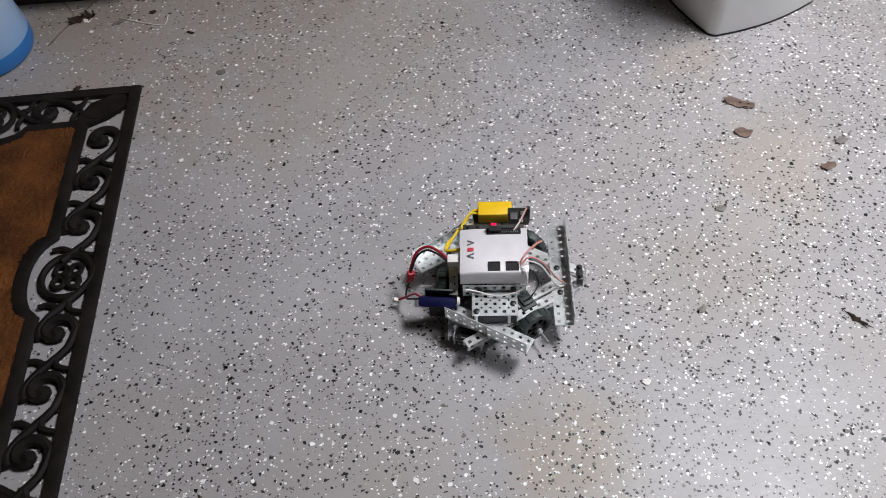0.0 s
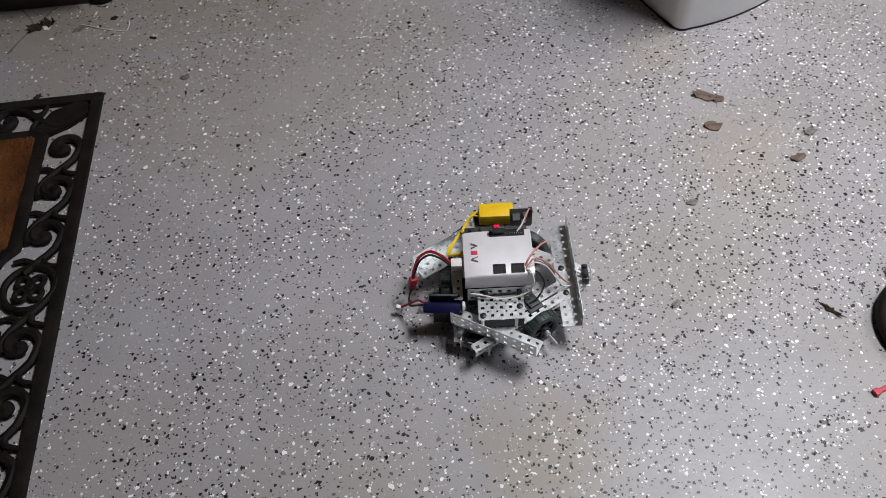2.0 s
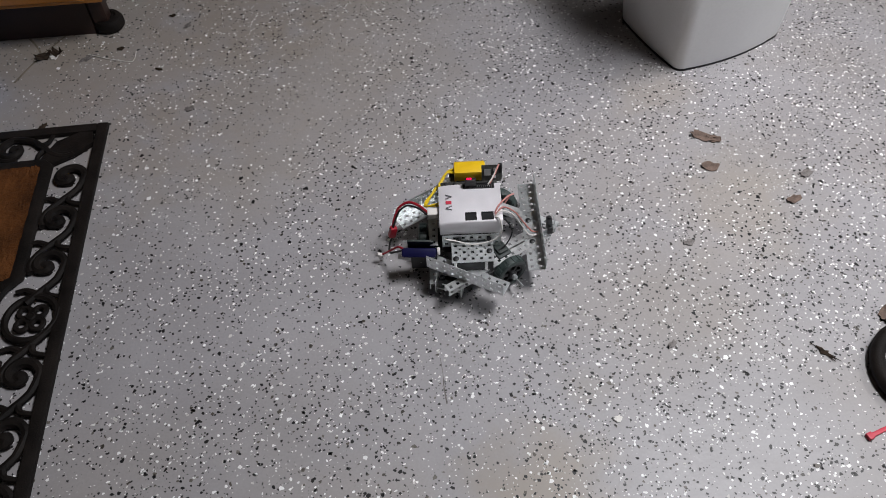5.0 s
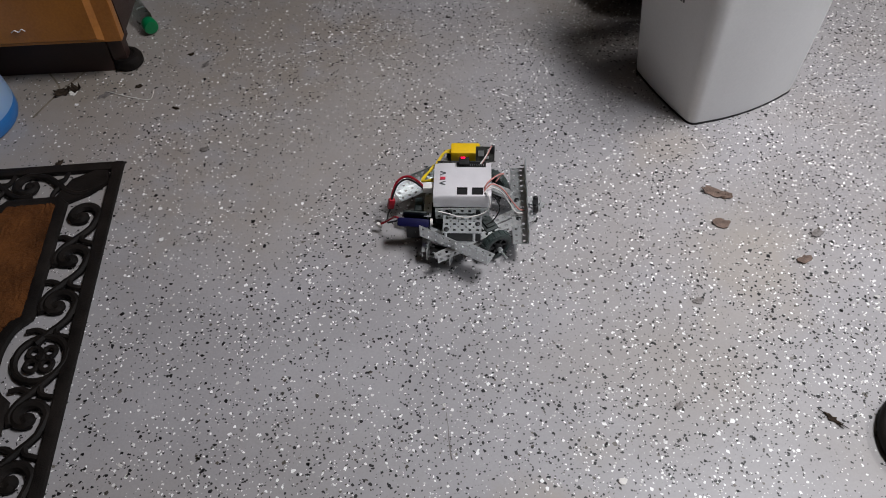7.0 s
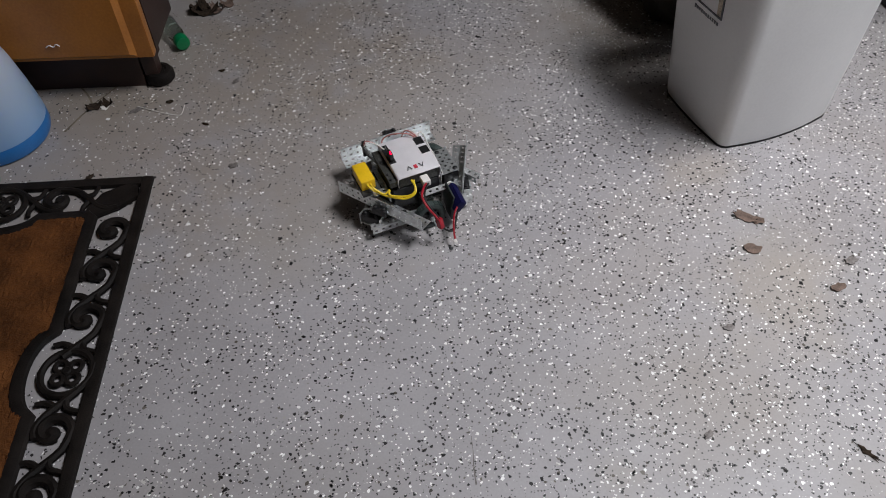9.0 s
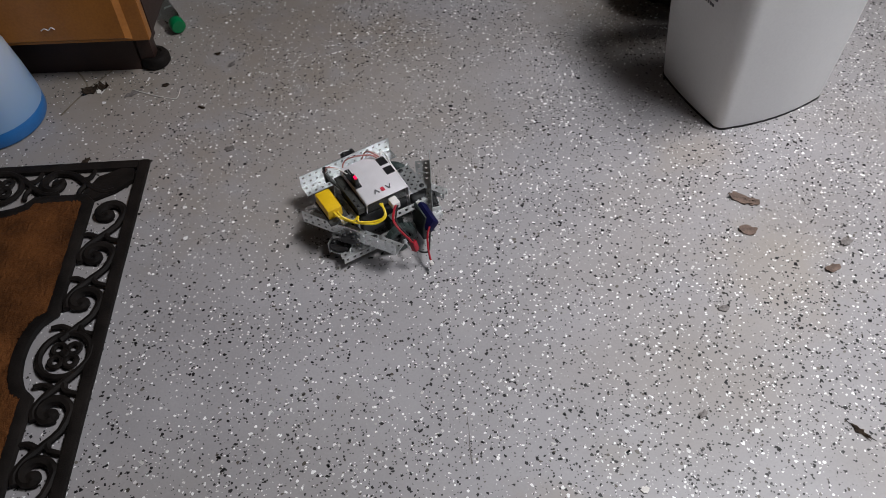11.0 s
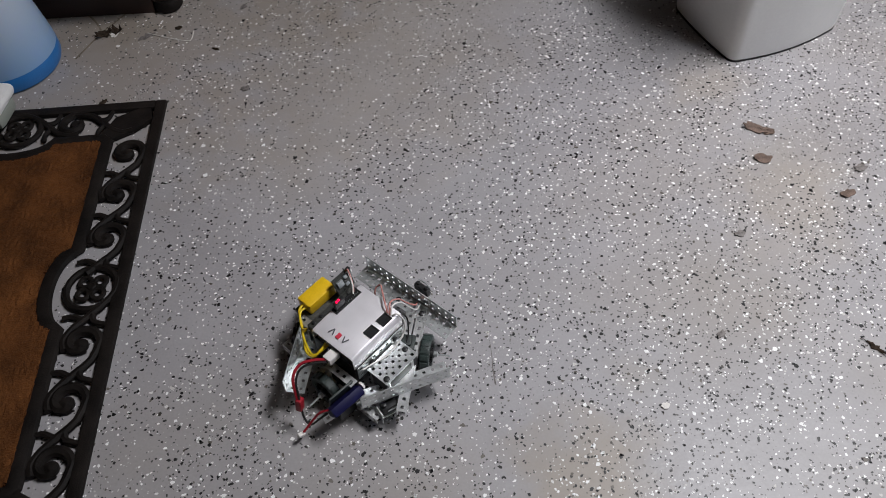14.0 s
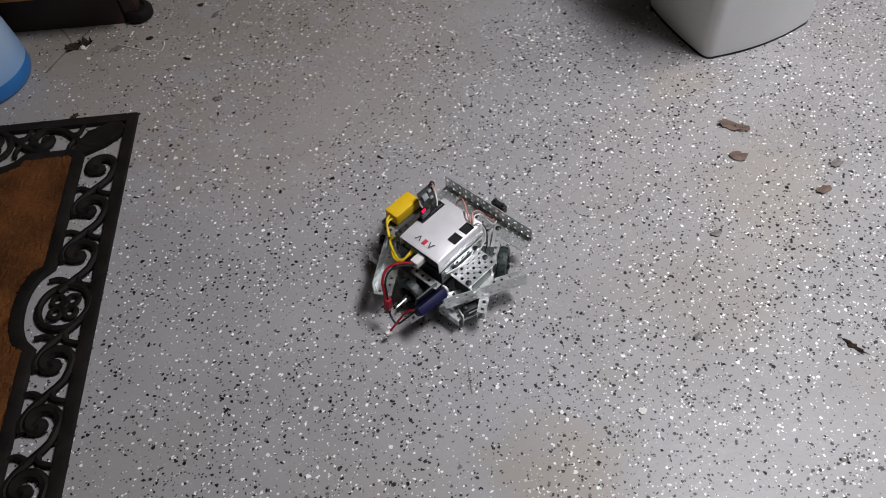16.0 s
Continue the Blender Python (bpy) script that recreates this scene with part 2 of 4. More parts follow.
# ---- mesh tools ----
def part(name, bm, material, parent=None, label="", smooth=True):
    """Links a bmesh as one mesh object under a thing or a part."""
    me = bpy.data.meshes.new(name)
    bmesh.ops.recalc_face_normals(bm, faces=bm.faces[:])
    bm.to_mesh(me)
    bm.free()
    me.materials.append(material)
    if smooth:
        me.shade_smooth()
        me.set_sharp_from_angle(angle=radians(38))
    ob = new(name, me)
    if parent:
        ob.parent = parent
    if label:
        tagged(ob, label)
    return ob


def empty(name, m=None):
    e = new(name)
    e.empty_display_size = 0.05
    if m is not None:
        e.matrix_world = m
    return e


def box(bm, cx, cy, cz, sx, sy, sz, m=None, bevel=0.0):
    g = bmesh.new()
    bmesh.ops.create_cube(g, size=1.0)
    bmesh.ops.scale(g, vec=(sx, sy, sz), verts=g.verts[:])
    if bevel:
        bmesh.ops.bevel(g, geom=g.edges[:], offset=bevel, segments=2, affect="EDGES", profile=0.6)
    bmesh.ops.translate(g, vec=(cx, cy, cz), verts=g.verts[:])
    join(bm, g, m)


def join(bm, g, m=None):
    """Adds the bmesh g to bm, moved by m."""
    if m is not None:
        bmesh.ops.transform(g, matrix=m, verts=g.verts[:])
    vs = [bm.verts.new(v.co) for v in g.verts]
    g.verts.index_update()
    for f in g.faces:
        bm.faces.new([vs[v.index] for v in f.verts])
    g.free()


def lathe(bm, profile, seg=24, m=None, caps=True):
    """Turns (radius, height) pairs round z."""
    g = bmesh.new()
    rings = [[g.verts.new((r * math.cos(2 * math.pi * i / seg), r * math.sin(2 * math.pi * i / seg), z)) for i in range(seg)] for r, z in profile]
    for a, b in zip(rings, rings[1:]):
        for i in range(seg):
            j = (i + 1) % seg
            g.faces.new((a[i], a[j], b[j], b[i]))
    if caps:
        g.faces.new(list(reversed(rings[0])))
        g.faces.new(rings[-1])
    join(bm, g, m)


def rod(bm, a, b, r, seg=10):
    a, b = Vector(a), Vector(b)
    q = (b - a).to_track_quat("Z", "Y").to_matrix().to_4x4()
    d = (b - a).length
    lathe(bm, [(r * 0.8, 0), (r, r * 0.2), (r, d - r * 0.2), (r * 0.8, d)], seg, Matrix.Translation(a) @ q)


def spline(points, n=8):
    """A smooth line through the points."""
    P = [Vector(p) for p in points]
    P = [2 * P[0] - P[1]] + P + [2 * P[-1] - P[-2]]
    out = []
    for i in range(1, len(P) - 2):
        a, b, c, d = P[i - 1 : i + 3]
        for k in range(n):
            t = k / n
            out.append(0.5 * (2 * b + (c - a) * t + (2 * a - 5 * b + 4 * c - d) * t * t + (3 * b - a - 3 * c + d) * t ** 3))
    return out + [P[-2]]


def tube(bm, line, r, seg=6, flat=1.0, closed=False):
    """Sweeps a round or flattened section along a line; r may be a function of the way from 0 to 1."""
    rings = []
    n = len(line)
    for i, p in enumerate(line):
        a = line[(i - 1) % n] if closed else line[max(i - 1, 0)]
        b = line[(i + 1) % n] if closed else line[min(i + 1, n - 1)]
        t = (b - a).normalized()
        up = Vector((0, 0, 1)) if abs(t.z) < 0.95 else Vector((1, 0, 0))
        s = t.cross(up).normalized()
        u = s.cross(t)
        rr = r(i / max(1, n - 1)) if callable(r) else r
        rings.append([bm.verts.new(p + s * rr * math.cos(2 * math.pi * k / seg) + u * rr * flat * math.sin(2 * math.pi * k / seg)) for k in range(seg)])
    for a, b in zip(rings, rings[1:] + ([rings[0]] if closed else [])):
        for k in range(seg):
            j = (k + 1) % seg
            bm.faces.new((a[k], a[j], b[j], b[k]))
    if not closed:
        bm.faces.new(list(reversed(rings[0])))
        bm.faces.new(rings[-1])


PITCH = 0.0127


def perforated(bm, nx, ny, m, thick=0.0012, hole=0.0024, diamond=0.0017):
    """A sheet of nx by ny square holes with diamond holes between them; its corner at the origin, its top at z = 0."""
    g = bmesh.new()
    h = PITCH / 2
    cache = {}

    def V(x, y, z):
        key = (round(x * 1e6), round(y * 1e6), round(z * 1e6))
        if key not in cache:
            cache[key] = g.verts.new((x, y, z))
        return cache[key]

    for i in range(nx):
        for j in range(ny):
            cx, cy = (i + 0.5) * PITCH, (j + 0.5) * PITCH
            cor = []
            for sx, sy in ((-1, -1), (1, -1), (1, 1), (-1, 1)):
                edge = (i == 0 and sx < 0) or (i == nx - 1 and sx > 0) or (j == 0 and sy < 0) or (j == ny - 1 and sy > 0)
                cor.append((sx, sy, 0.0 if edge else diamond))
            for z in (0.0, -thick):
                for k in range(4):
                    (ax, ay, ad), (bx, by, bd) = cor[k], cor[(k + 1) % 4]
                    t = Vector((bx - ax, by - ay)) / 2
                    A, B = Vector((cx + ax * h, cy + ay * h)) + t * ad, Vector((cx + bx * h, cy + by * h)) - t * bd
                    a, b = (cx + ax * hole, cy + ay * hole), (cx + bx * hole, cy + by * hole)
                    g.faces.new((V(A.x, A.y, z), V(B.x, B.y, z), V(*b, z), V(*a, z)))
                    if ad:
                        pv = cor[k - 1]
                        s = Vector((pv[0] - ax, pv[1] - ay)) / 2
                        C = Vector((cx + ax * h, cy + ay * h)) + s * ad
                        g.faces.new((V(C.x, C.y, z), V(A.x, A.y, z), V(*a, z)))
    loops = [e for e in g.edges if len(e.link_faces) == 1 and abs(e.verts[0].co.z) < 1e-9 and abs(e.verts[1].co.z) < 1e-9]
    for e in loops:
        p, q = e.verts[0].co, e.verts[1].co
        g.faces.new((e.verts[0], e.verts[1], V(q.x, q.y, -thick), V(p.x, p.y, -thick)))
    join(bm, g, m)


def holed_bar(bm, n, m, wide=1):
    """A channel some holes wide: a top strip and two side strips."""
    perforated(bm, n, wide, m)
    perforated(bm, n, 1, m @ pose(0, 0.0012, 0, 90, 0, 0) @ pose(0, -PITCH, 0))
    perforated(bm, n, 1, m @ pose(0, wide * PITCH, 0, 90, 0, 0) @ pose(0, -PITCH, 0))


# ---- the garage ----
def room():
    bm = bmesh.new()
    box(bm, 1.0, 0, -0.05, 24, 24, 0.1)
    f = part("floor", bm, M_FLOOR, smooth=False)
    tagged(f, "grey epoxy garage floor with black and white flakes", "floor", kind="structure")
    x0, x1, y0, y1, h, t = -2.4, 2.6, -3.2, 2.6, 2.7, 0.15
    # walls and ceiling are unseen, added to close the room and hold back light
    for name, c, s in (
        ("wall_west", (x0 - t / 2, (y0 + y1) / 2, h / 2), (t, y1 - y0, h)),
        ("wall_north", ((x0 + x1) / 2, y1 + t / 2, h / 2), (x1 - x0 + 2 * t, t, h)),
        ("wall_south", ((x0 + x1) / 2, y0 - t / 2, h / 2), (x1 - x0 + 2 * t, t, h)),
    ):
        bm = bmesh.new()
        box(bm, *c, *s)
        tagged(part(name, bm, M_WALL, smooth=False), "plain garage wall added out of view", "wall", kind="structure")
    # unseen wall; the opening is added for the light from the east
    bm = bmesh.new()
    d0, d1, dh = -2.2, 1.0, 2.15
    box(bm, x1 + t / 2, (y0 + d0) / 2, h / 2, t, d0 - y0, h)
    box(bm, x1 + t / 2, (d1 + y1) / 2, h / 2, t, y1 - d1, h)
    box(bm, x1 + t / 2, (d0 + d1) / 2, (h + dh) / 2, t, d1 - d0, h - dh)
    tagged(part("wall_east", bm, M_WALL, smooth=False), "unseen garage wall with an opening added to let light in", "wall", kind="structure")
    bm = bmesh.new()
    box(bm, (x0 + x1) / 2, (y0 + y1) / 2, h + 0.06, x1 - x0 + 2 * t, y1 - y0 + 2 * t, 0.12)
    tagged(part("ceiling", bm, M_CEIL, smooth=False), "plain garage ceiling added out of view", "ceiling", kind="structure")


def paint_flakes():
    """Chips strewn by hand on the wet paint: clumped, thinner to the west, each an angular scrap of its own."""
    rng = np.random.default_rng(11)
    x, y = [], []
    for x0, x1, y0, y1, per in ((-0.9, 2.3, -1.5, 1.6, 12000), (-2.4, -0.9, -3.2, 2.6, 2500), (-0.9, 2.6, -3.2, -1.5, 2500), (-0.9, 2.6, 1.6, 2.6, 2500)):
        n = int((x1 - x0) * (y1 - y0) * per)
        x.append(rng.uniform(x0, x1, n))
        y.append(rng.uniform(y0, y1, n))
    x, y = np.concatenate(x), np.concatenate(y)
    # clumps at two scales, and the thinning to the west
    clump = np.zeros_like(x)
    for freq, amount in ((9.0, 0.5), (24.0, 0.8), (55.0, 0.7)):
        for _ in range(5):
            a = rng.uniform(0, 2 * np.pi)
            clump += amount * 0.4 * np.sin(freq * rng.uniform(0.7, 1.3) * (x * np.cos(a) + y * np.sin(a)) + rng.uniform(0, 6.28))
    west = np.clip((x - 0.45 * y + 0.25) / 1.0, 0, 1)
    keep = rng.uniform(0, 1, len(x)) < np.clip((0.30 + 0.55 * west) * (1 + 0.6 * clump), 0.05, 1)
    x, y = x[keep], y[keep]
    n = len(x)
    size = 0.00145 + 0.0008 * rng.weibull(1.5, n)
    size *= np.where(rng.uniform(0, 1, n) < 0.02, 1.45, 1.0)
    long = rng.uniform(0.5, 1.0, n)
    turn = rng.uniform(0, 2 * np.pi, n)
    k = 5
    ang = (np.arange(k)[None] + rng.uniform(-0.36, 0.36, (n, k))) * 2 * np.pi / k
    rad = rng.uniform(0.75, 1.25, (n, k)) * size[:, None]
    px, py = rad * np.cos(ang), rad * np.sin(ang) * long[:, None]
    c, s = np.cos(turn)[:, None], np.sin(turn)[:, None]
    verts = np.stack([x[:, None] + c * px - s * py, y[:, None] + s * px + c * py, np.full((n, k), 0.00025)], -1).reshape(-1, 3)
    me = bpy.data.meshes.new("paint_flakes")
    me.from_pydata(verts.tolist(), [], np.arange(n * k).reshape(n, k).tolist())
    me.materials.append(M_CHIP)
    tagged(new("paint_flakes", me), "black and white paint flakes set in the epoxy floor", "paint flakes", kind="stuff")


room()
paint_flakes()


# ---- the door mat ----
MAT_L, MAT_W, MAT_CX = 0.866, 0.54, -0.27


def scroll_side(owner, m, half, depth=0.0):
    """Scrollwork of one side of the mat: runs along +x of m from -half to half; y points to the coir."""
    def put(name, line, r, flat=0.8):
        bm = bmesh.new()
        tube(bm, [m @ p for p in line], r, 7, flat)
        part(name, bm, M_RUBBER, owner)

    z, step, vy = 0.006, 0.0985, 0.051
    n = int((half - 0.085) / step)

    def tail(ex, reach):
        """The vine leaves a volute on the outer side and crosses to the inner side of the next one."""
        pts = [(ex - 0.030, vy - 0.021), (ex - 0.052, vy - 0.001), (ex - 0.074, vy + 0.019), (ex - 0.095, vy + 0.0285), (ex - 0.112, vy + 0.024)]
        return [Vector((x, y, z)) for x, y in pts[:reach]]

    for k in range(-n, n + 1):
        ex = k * step + (0.003 if k > 0 else -0.007)
        if k:
            pts = []
            for i in range(25):
                a = radians(-20 + 290 * i / 24)
                r = 0.008 + 0.020 * (i / 24) ** 0.85
                pts.append(Vector((ex - r * math.cos(a), vy + r * math.sin(a), z)))
            pts += tail(ex, 3 if k == 1 else 5)
            put("scroll", spline(pts, 2), lambda w: 0.0066 + 0.0024 * math.sin(math.pi * min(1, w * 1.15)) + 0.004 * max(0, 0.12 - w) / 0.12)
            bm = bmesh.new()
            lathe(bm, [(0.0105, 0), (0.0112, 0.006), (0.008, 0.011), (0.0025, 0.0125)], 14, m @ pose(ex - 0.002, vy, 0.0))
            part("scroll_eye", bm, M_RUBBER, owner)
        else:
            put("scroll", spline([Vector((0.012, 0.016, z)), Vector((-0.012, 0.017, z))] + tail(-0.004, 5), 3), 0.0064)
        # a bud that ties the vine to the outer rim, and one that ties it to the inner rim
        put("stem", spline([(ex - 0.047, vy - 0.006, z), (ex - 0.060, vy - 0.012, z), (ex - 0.066, 0.020, z)], 4), lambda w: 0.0062 - 0.0022 * w)
        put("stem", spline([(ex - 0.058, vy + 0.004, z), (ex - 0.048, vy + 0.022, z), (ex - 0.050, 0.090, z)], 4), lambda w: 0.0058 - 0.0015 * w)
    # medallion in the middle
    cy = 0.056
    bm = bmesh.new()
    ring = [m @ Vector((0.041 * math.cos(a) - 0.002, cy + 0.040 * math.sin(a), z)) for a in [2 * math.pi * i / 36 for i in range(36)]]
    tube(bm, ring, 0.0060, 7, 0.8, True)
    part("medallion_ring", bm, M_RUBBER, owner)
    for q in range(4):
        a = math.pi / 4 + q * math.pi / 2
        line = [Vector((0.0165 * math.cos(a) + 0.0095 * math.cos(b) - 0.002, cy + 0.0165 * math.sin(a) + 0.0095 * math.sin(b), z)) for b in [2 * math.pi * i / 14 for i in range(14)]]
        bm = bmesh.new()
        tube(bm, [m @ p for p in line], 0.0046, 6, 0.8, True)
        part("petal", bm, M_RUBBER, owner)
    bm = bmesh.new()
    lathe(bm, [(0.010, 0), (0.010, 0.007), (0.006, 0.011)], 12, m @ pose(0, cy, 0))
    part("medallion_boss", bm, M_RUBBER, owner)


def inner_line(inset, bulge):
    """The outline of the coir field, with a round bay at the middle of each side."""
    hx, hy = MAT_W / 2 - inset, MAT_L / 2 - inset
    out = []

    def side(a, b, nrm):
        a, b, nrm = Vector(a), Vector(b), Vector(nrm)
        mid, d = (a + b) / 2, (b - a).normalized()
        L = (b - a).length
        ch, sh = 0.006, 0.078
        out.append(a + d * ch)
        n = 22
        for i in range(n + 1):
            s = -sh + 2 * sh * i / n
            w = max(0.0, 1 - (s / sh) ** 2) ** 0.55
            out.append(mid + d * s + nrm * bulge * w)
        out.append(b - d * ch)

    side((-hx, -hy), (hx, -hy), (0, 1))
    side((hx, -hy), (hx, hy), (-1, 0))
    side((hx, hy), (-hx, hy), (0, -1))
    side((-hx, hy), (-hx, -hy), (1, 0))
    return out


def door_mat():
    owner = empty("door_mat", pose(MAT_CX, -MAT_L / 2, 0.001))
    tagged(owner, "coir door mat in a black rubber scrollwork frame", "door mat")
    hx, hy = MAT_W / 2, MAT_L / 2
    # outer rim
    bm = bmesh.new()
    for cx, cy, sx, sy in ((hx - 0.010, 0, 0.020, MAT_L), (-hx + 0.010, 0, 0.020, MAT_L), (0, hy - 0.010, MAT_W - 0.040, 0.020), (0, -hy + 0.010, MAT_W - 0.040, 0.020)):
        box(bm, cx, cy, 0.005, sx, sy, 0.010, None, 0.0025)
    part("outer_rim", bm, M_RUBBER, owner)
    # solid corners
    for sx in (-1, 1):
        for sy in (-1, 1):
            g = bmesh.new()
            pts = [(hx - 0.020, hy - 0.050), (hx - 0.050, hy - 0.078), (hx - 0.098, hy - 0.104), (hx - 0.110, hy - 0.085), (hx - 0.088, hy - 0.040), (hx - 0.048, hy - 0.020), (hx - 0.026, hy - 0.022)]
            f = g.faces.new([g.verts.new((x * sx, y * sy, 0.0)) for x, y in pts])
            r = bmesh.ops.extrude_face_region(g, geom=[f])
            bmesh.ops.translate(g, vec=(0, 0, 0.009), verts=[v for v in r["geom"] if isinstance(v, bmesh.types.BMVert)])
            part("corner_web", g, M_RUBBER, owner)
    # inner rim with bays round the medallions
    line = inner_line(0.095, 0.033)
    bm = bmesh.new()
    tube(bm, [Vector((p.x, p.y, 0.006)) for p in line], 0.0125, 8, 0.6, True)
    part("inner_rim", bm, M_RUBBER, owner)
    # coir field
    bm = bmesh.new()
    nx, ny = 110, 210
    w, l = MAT_W - 0.2, MAT_L - 0.2
    poly = inner_line(0.102, 0.035)

    def inside(x, y):
        c = False
        for a, b in zip(poly, poly[1:] + poly[:1]):
            if (a.y > y) != (b.y > y) and x < (b.x - a.x) * (y - a.y) / (b.y - a.y) + a.x:
                c = not c
        return c

    grid = {}
    for i in range(nx + 1):
        for j in range(ny + 1):
            x, y = -w / 2 + w * i / nx, -l / 2 + l * j / ny
            if inside(x, y):
                hgt = 0.011 + 0.0022 * noise.noise((x * 260, y * 90, 0)) + 0.0016 * noise.noise((x * 40, y * 30, 5)) + 0.0018 * random.random()
                grid[i, j] = bm.verts.new((x + 0.0008 * random.uniform(-1, 1), y + 0.0008 * random.uniform(-1, 1), hgt))
    for i in range(nx):
        for j in range(ny):
            k = [(i, j), (i + 1, j), (i + 1, j + 1), (i, j + 1)]
            if all(q in grid for q in k):
                bm.faces.new([grid[q] for q in k])
    for e in [e for e in bm.edges if len(e.link_faces) == 1]:
        a, b = e.verts
        bm.faces.new((a, b, bm.verts.new((b.co.x, b.co.y, 0)), bm.verts.new((a.co.x, a.co.y, 0))))
    part("coir_field", bm, M_COIR, owner, "rust-brown bristly coir pile")
    scroll_side(owner, pose(hx, 0, 0, 0, 0, 90), hy)
    scroll_side(owner, pose(-hx, 0, 0, 0, 0, -90), hy)
    scroll_side(owner, pose(0, hy, 0, 0, 0, 180), hx)
    scroll_side(owner, pose(0, -hy, 0, 0, 0, 0), hx)


door_mat()


# ---- the white tub ----
def white_tub():
    lx, ly, H, A = 0.250, 0.206, 0.46, 19.8
    c, s = math.cos(radians(A)), math.sin(radians(A))
    corner = Vector((1.076, -0.007))
    ctr = corner + Vector((c, s)) * lx / 2 + Vector((-s, c)) * ly / 2
    owner = empty("plastic_tub", pose(ctr.x, ctr.y, 0, 0, 0, A))
    tagged(owner, "tall tapered white plastic tub with a picture label", "plastic tub")

    def ring(z, grow, r, seg=7):
        hx, hy = lx / 2 + grow, ly / 2 + grow
        out = []
        for k, (sx, sy) in enumerate(((1, 1), (-1, 1), (-1, -1), (1, -1))):
            for i in range(seg + 1):
                a = radians(90 * k + 90 * i / seg)
                out.append((sx * (hx - r) + r * math.cos(a), sy * (hy - r) + r * math.sin(a), z))
            # bowed sides
            nsx, nsy = ((-1, 1), (-1, -1), (1, -1), (1, 1))[k]
            a0, b0 = Vector(out[-1]), Vector((nsx * (hx - r) + r * math.cos(radians(90 * k + 90)), nsy * (hy - r) + r * math.sin(radians(90 * k + 90)), z))
            nrm = Vector((math.cos(radians(90 * k + 90)), math.sin(radians(90 * k + 90)), 0))
            for i in range(1, 8):
                t = i / 8
                out.append(a0.lerp(b0, t) + nrm * 0.012 * 4 * t * (1 - t) * (1 if k % 2 == 0 else 0.35))
        return out

    bm = bmesh.new()
    rings = [[bm.verts.new(p) for p in ring(z, g, r)] for z, g, r in ((0.0024, -0.006, 0.018), (0.004, -0.002, 0.02), (0.014, 0.0, 0.022), (0.15, 0.009, 0.026), (0.30, 0.018, 0.03), (H, 0.028, 0.034), (H + 0.012, 0.026, 0.034), (H + 0.014, 0.018, 0.03))]
    for a, b in zip(rings, rings[1:]):
        for i in range(len(a)):
            j = (i + 1) % len(a)
            bm.faces.new((a[i], a[j], b[j], b[i]))
    bm.faces.new(list(reversed(rings[0])))
    bm.faces.new(rings[-1])
    part("body", bm, M_WHITE_PL, owner)
    bm = bmesh.new()
    ra, rb = [bm.verts.new(p) for p in ring(0.0, -0.001, 0.02)], [bm.verts.new(p) for p in ring(0.0028, -0.001, 0.02)]
    for i in range(len(ra)):
        j = (i + 1) % len(ra)
        bm.faces.new((ra[i], ra[j], rb[j], rb[i]))
    bm.faces.new(ra)
    bm.faces.new(list(reversed(rb)))
    part("base_ring", bm, M_BLACK, owner, "thin dark base seam")
    # label on the narrow side facing the mat
    tilt = math.degrees(math.atan(0.0605))
    m = pose(-lx / 2 - 0.0186, 0, 0.255, 0, 0, 0) @ pose(0, 0, 0, 0, -tilt, 0)
    bm = bmesh.new()
    box(bm, 0, 0, 0.055, 0.0012, 0.072, 0.11, m)
    lab = part("label", bm, M_LABEL, owner, "brown picture label with a dark border", False)
    bm = bmesh.new()
    for y, z, sy, sz in ((0, 0.0, 0.078, 0.003), (0, 0.11, 0.078, 0.003), (-0.0375, 0.055, 0.003, 0.11), (0.0375, 0.055, 0.003, 0.11)):
        box(bm, -0.001, y, z, 0.002, sy, sz, m)
    part("label_border", bm, M_GREY, lab)
    bm = bmesh.new()
    for i in range(11):
        box(bm, -0.0006, 0.036 - i * 0.0065, -0.014, 0.0012, 0.0046, 0.006 if i % 3 else 0.007, m)
    part("print_line", bm, M_GREY, owner)


M_LABEL = mat("label_print", (0.20, 0.12, 0.065), 0.5, 0, 0.7, 45, 0, 300, (0.5, 0.42, 0.32))
white_tub()


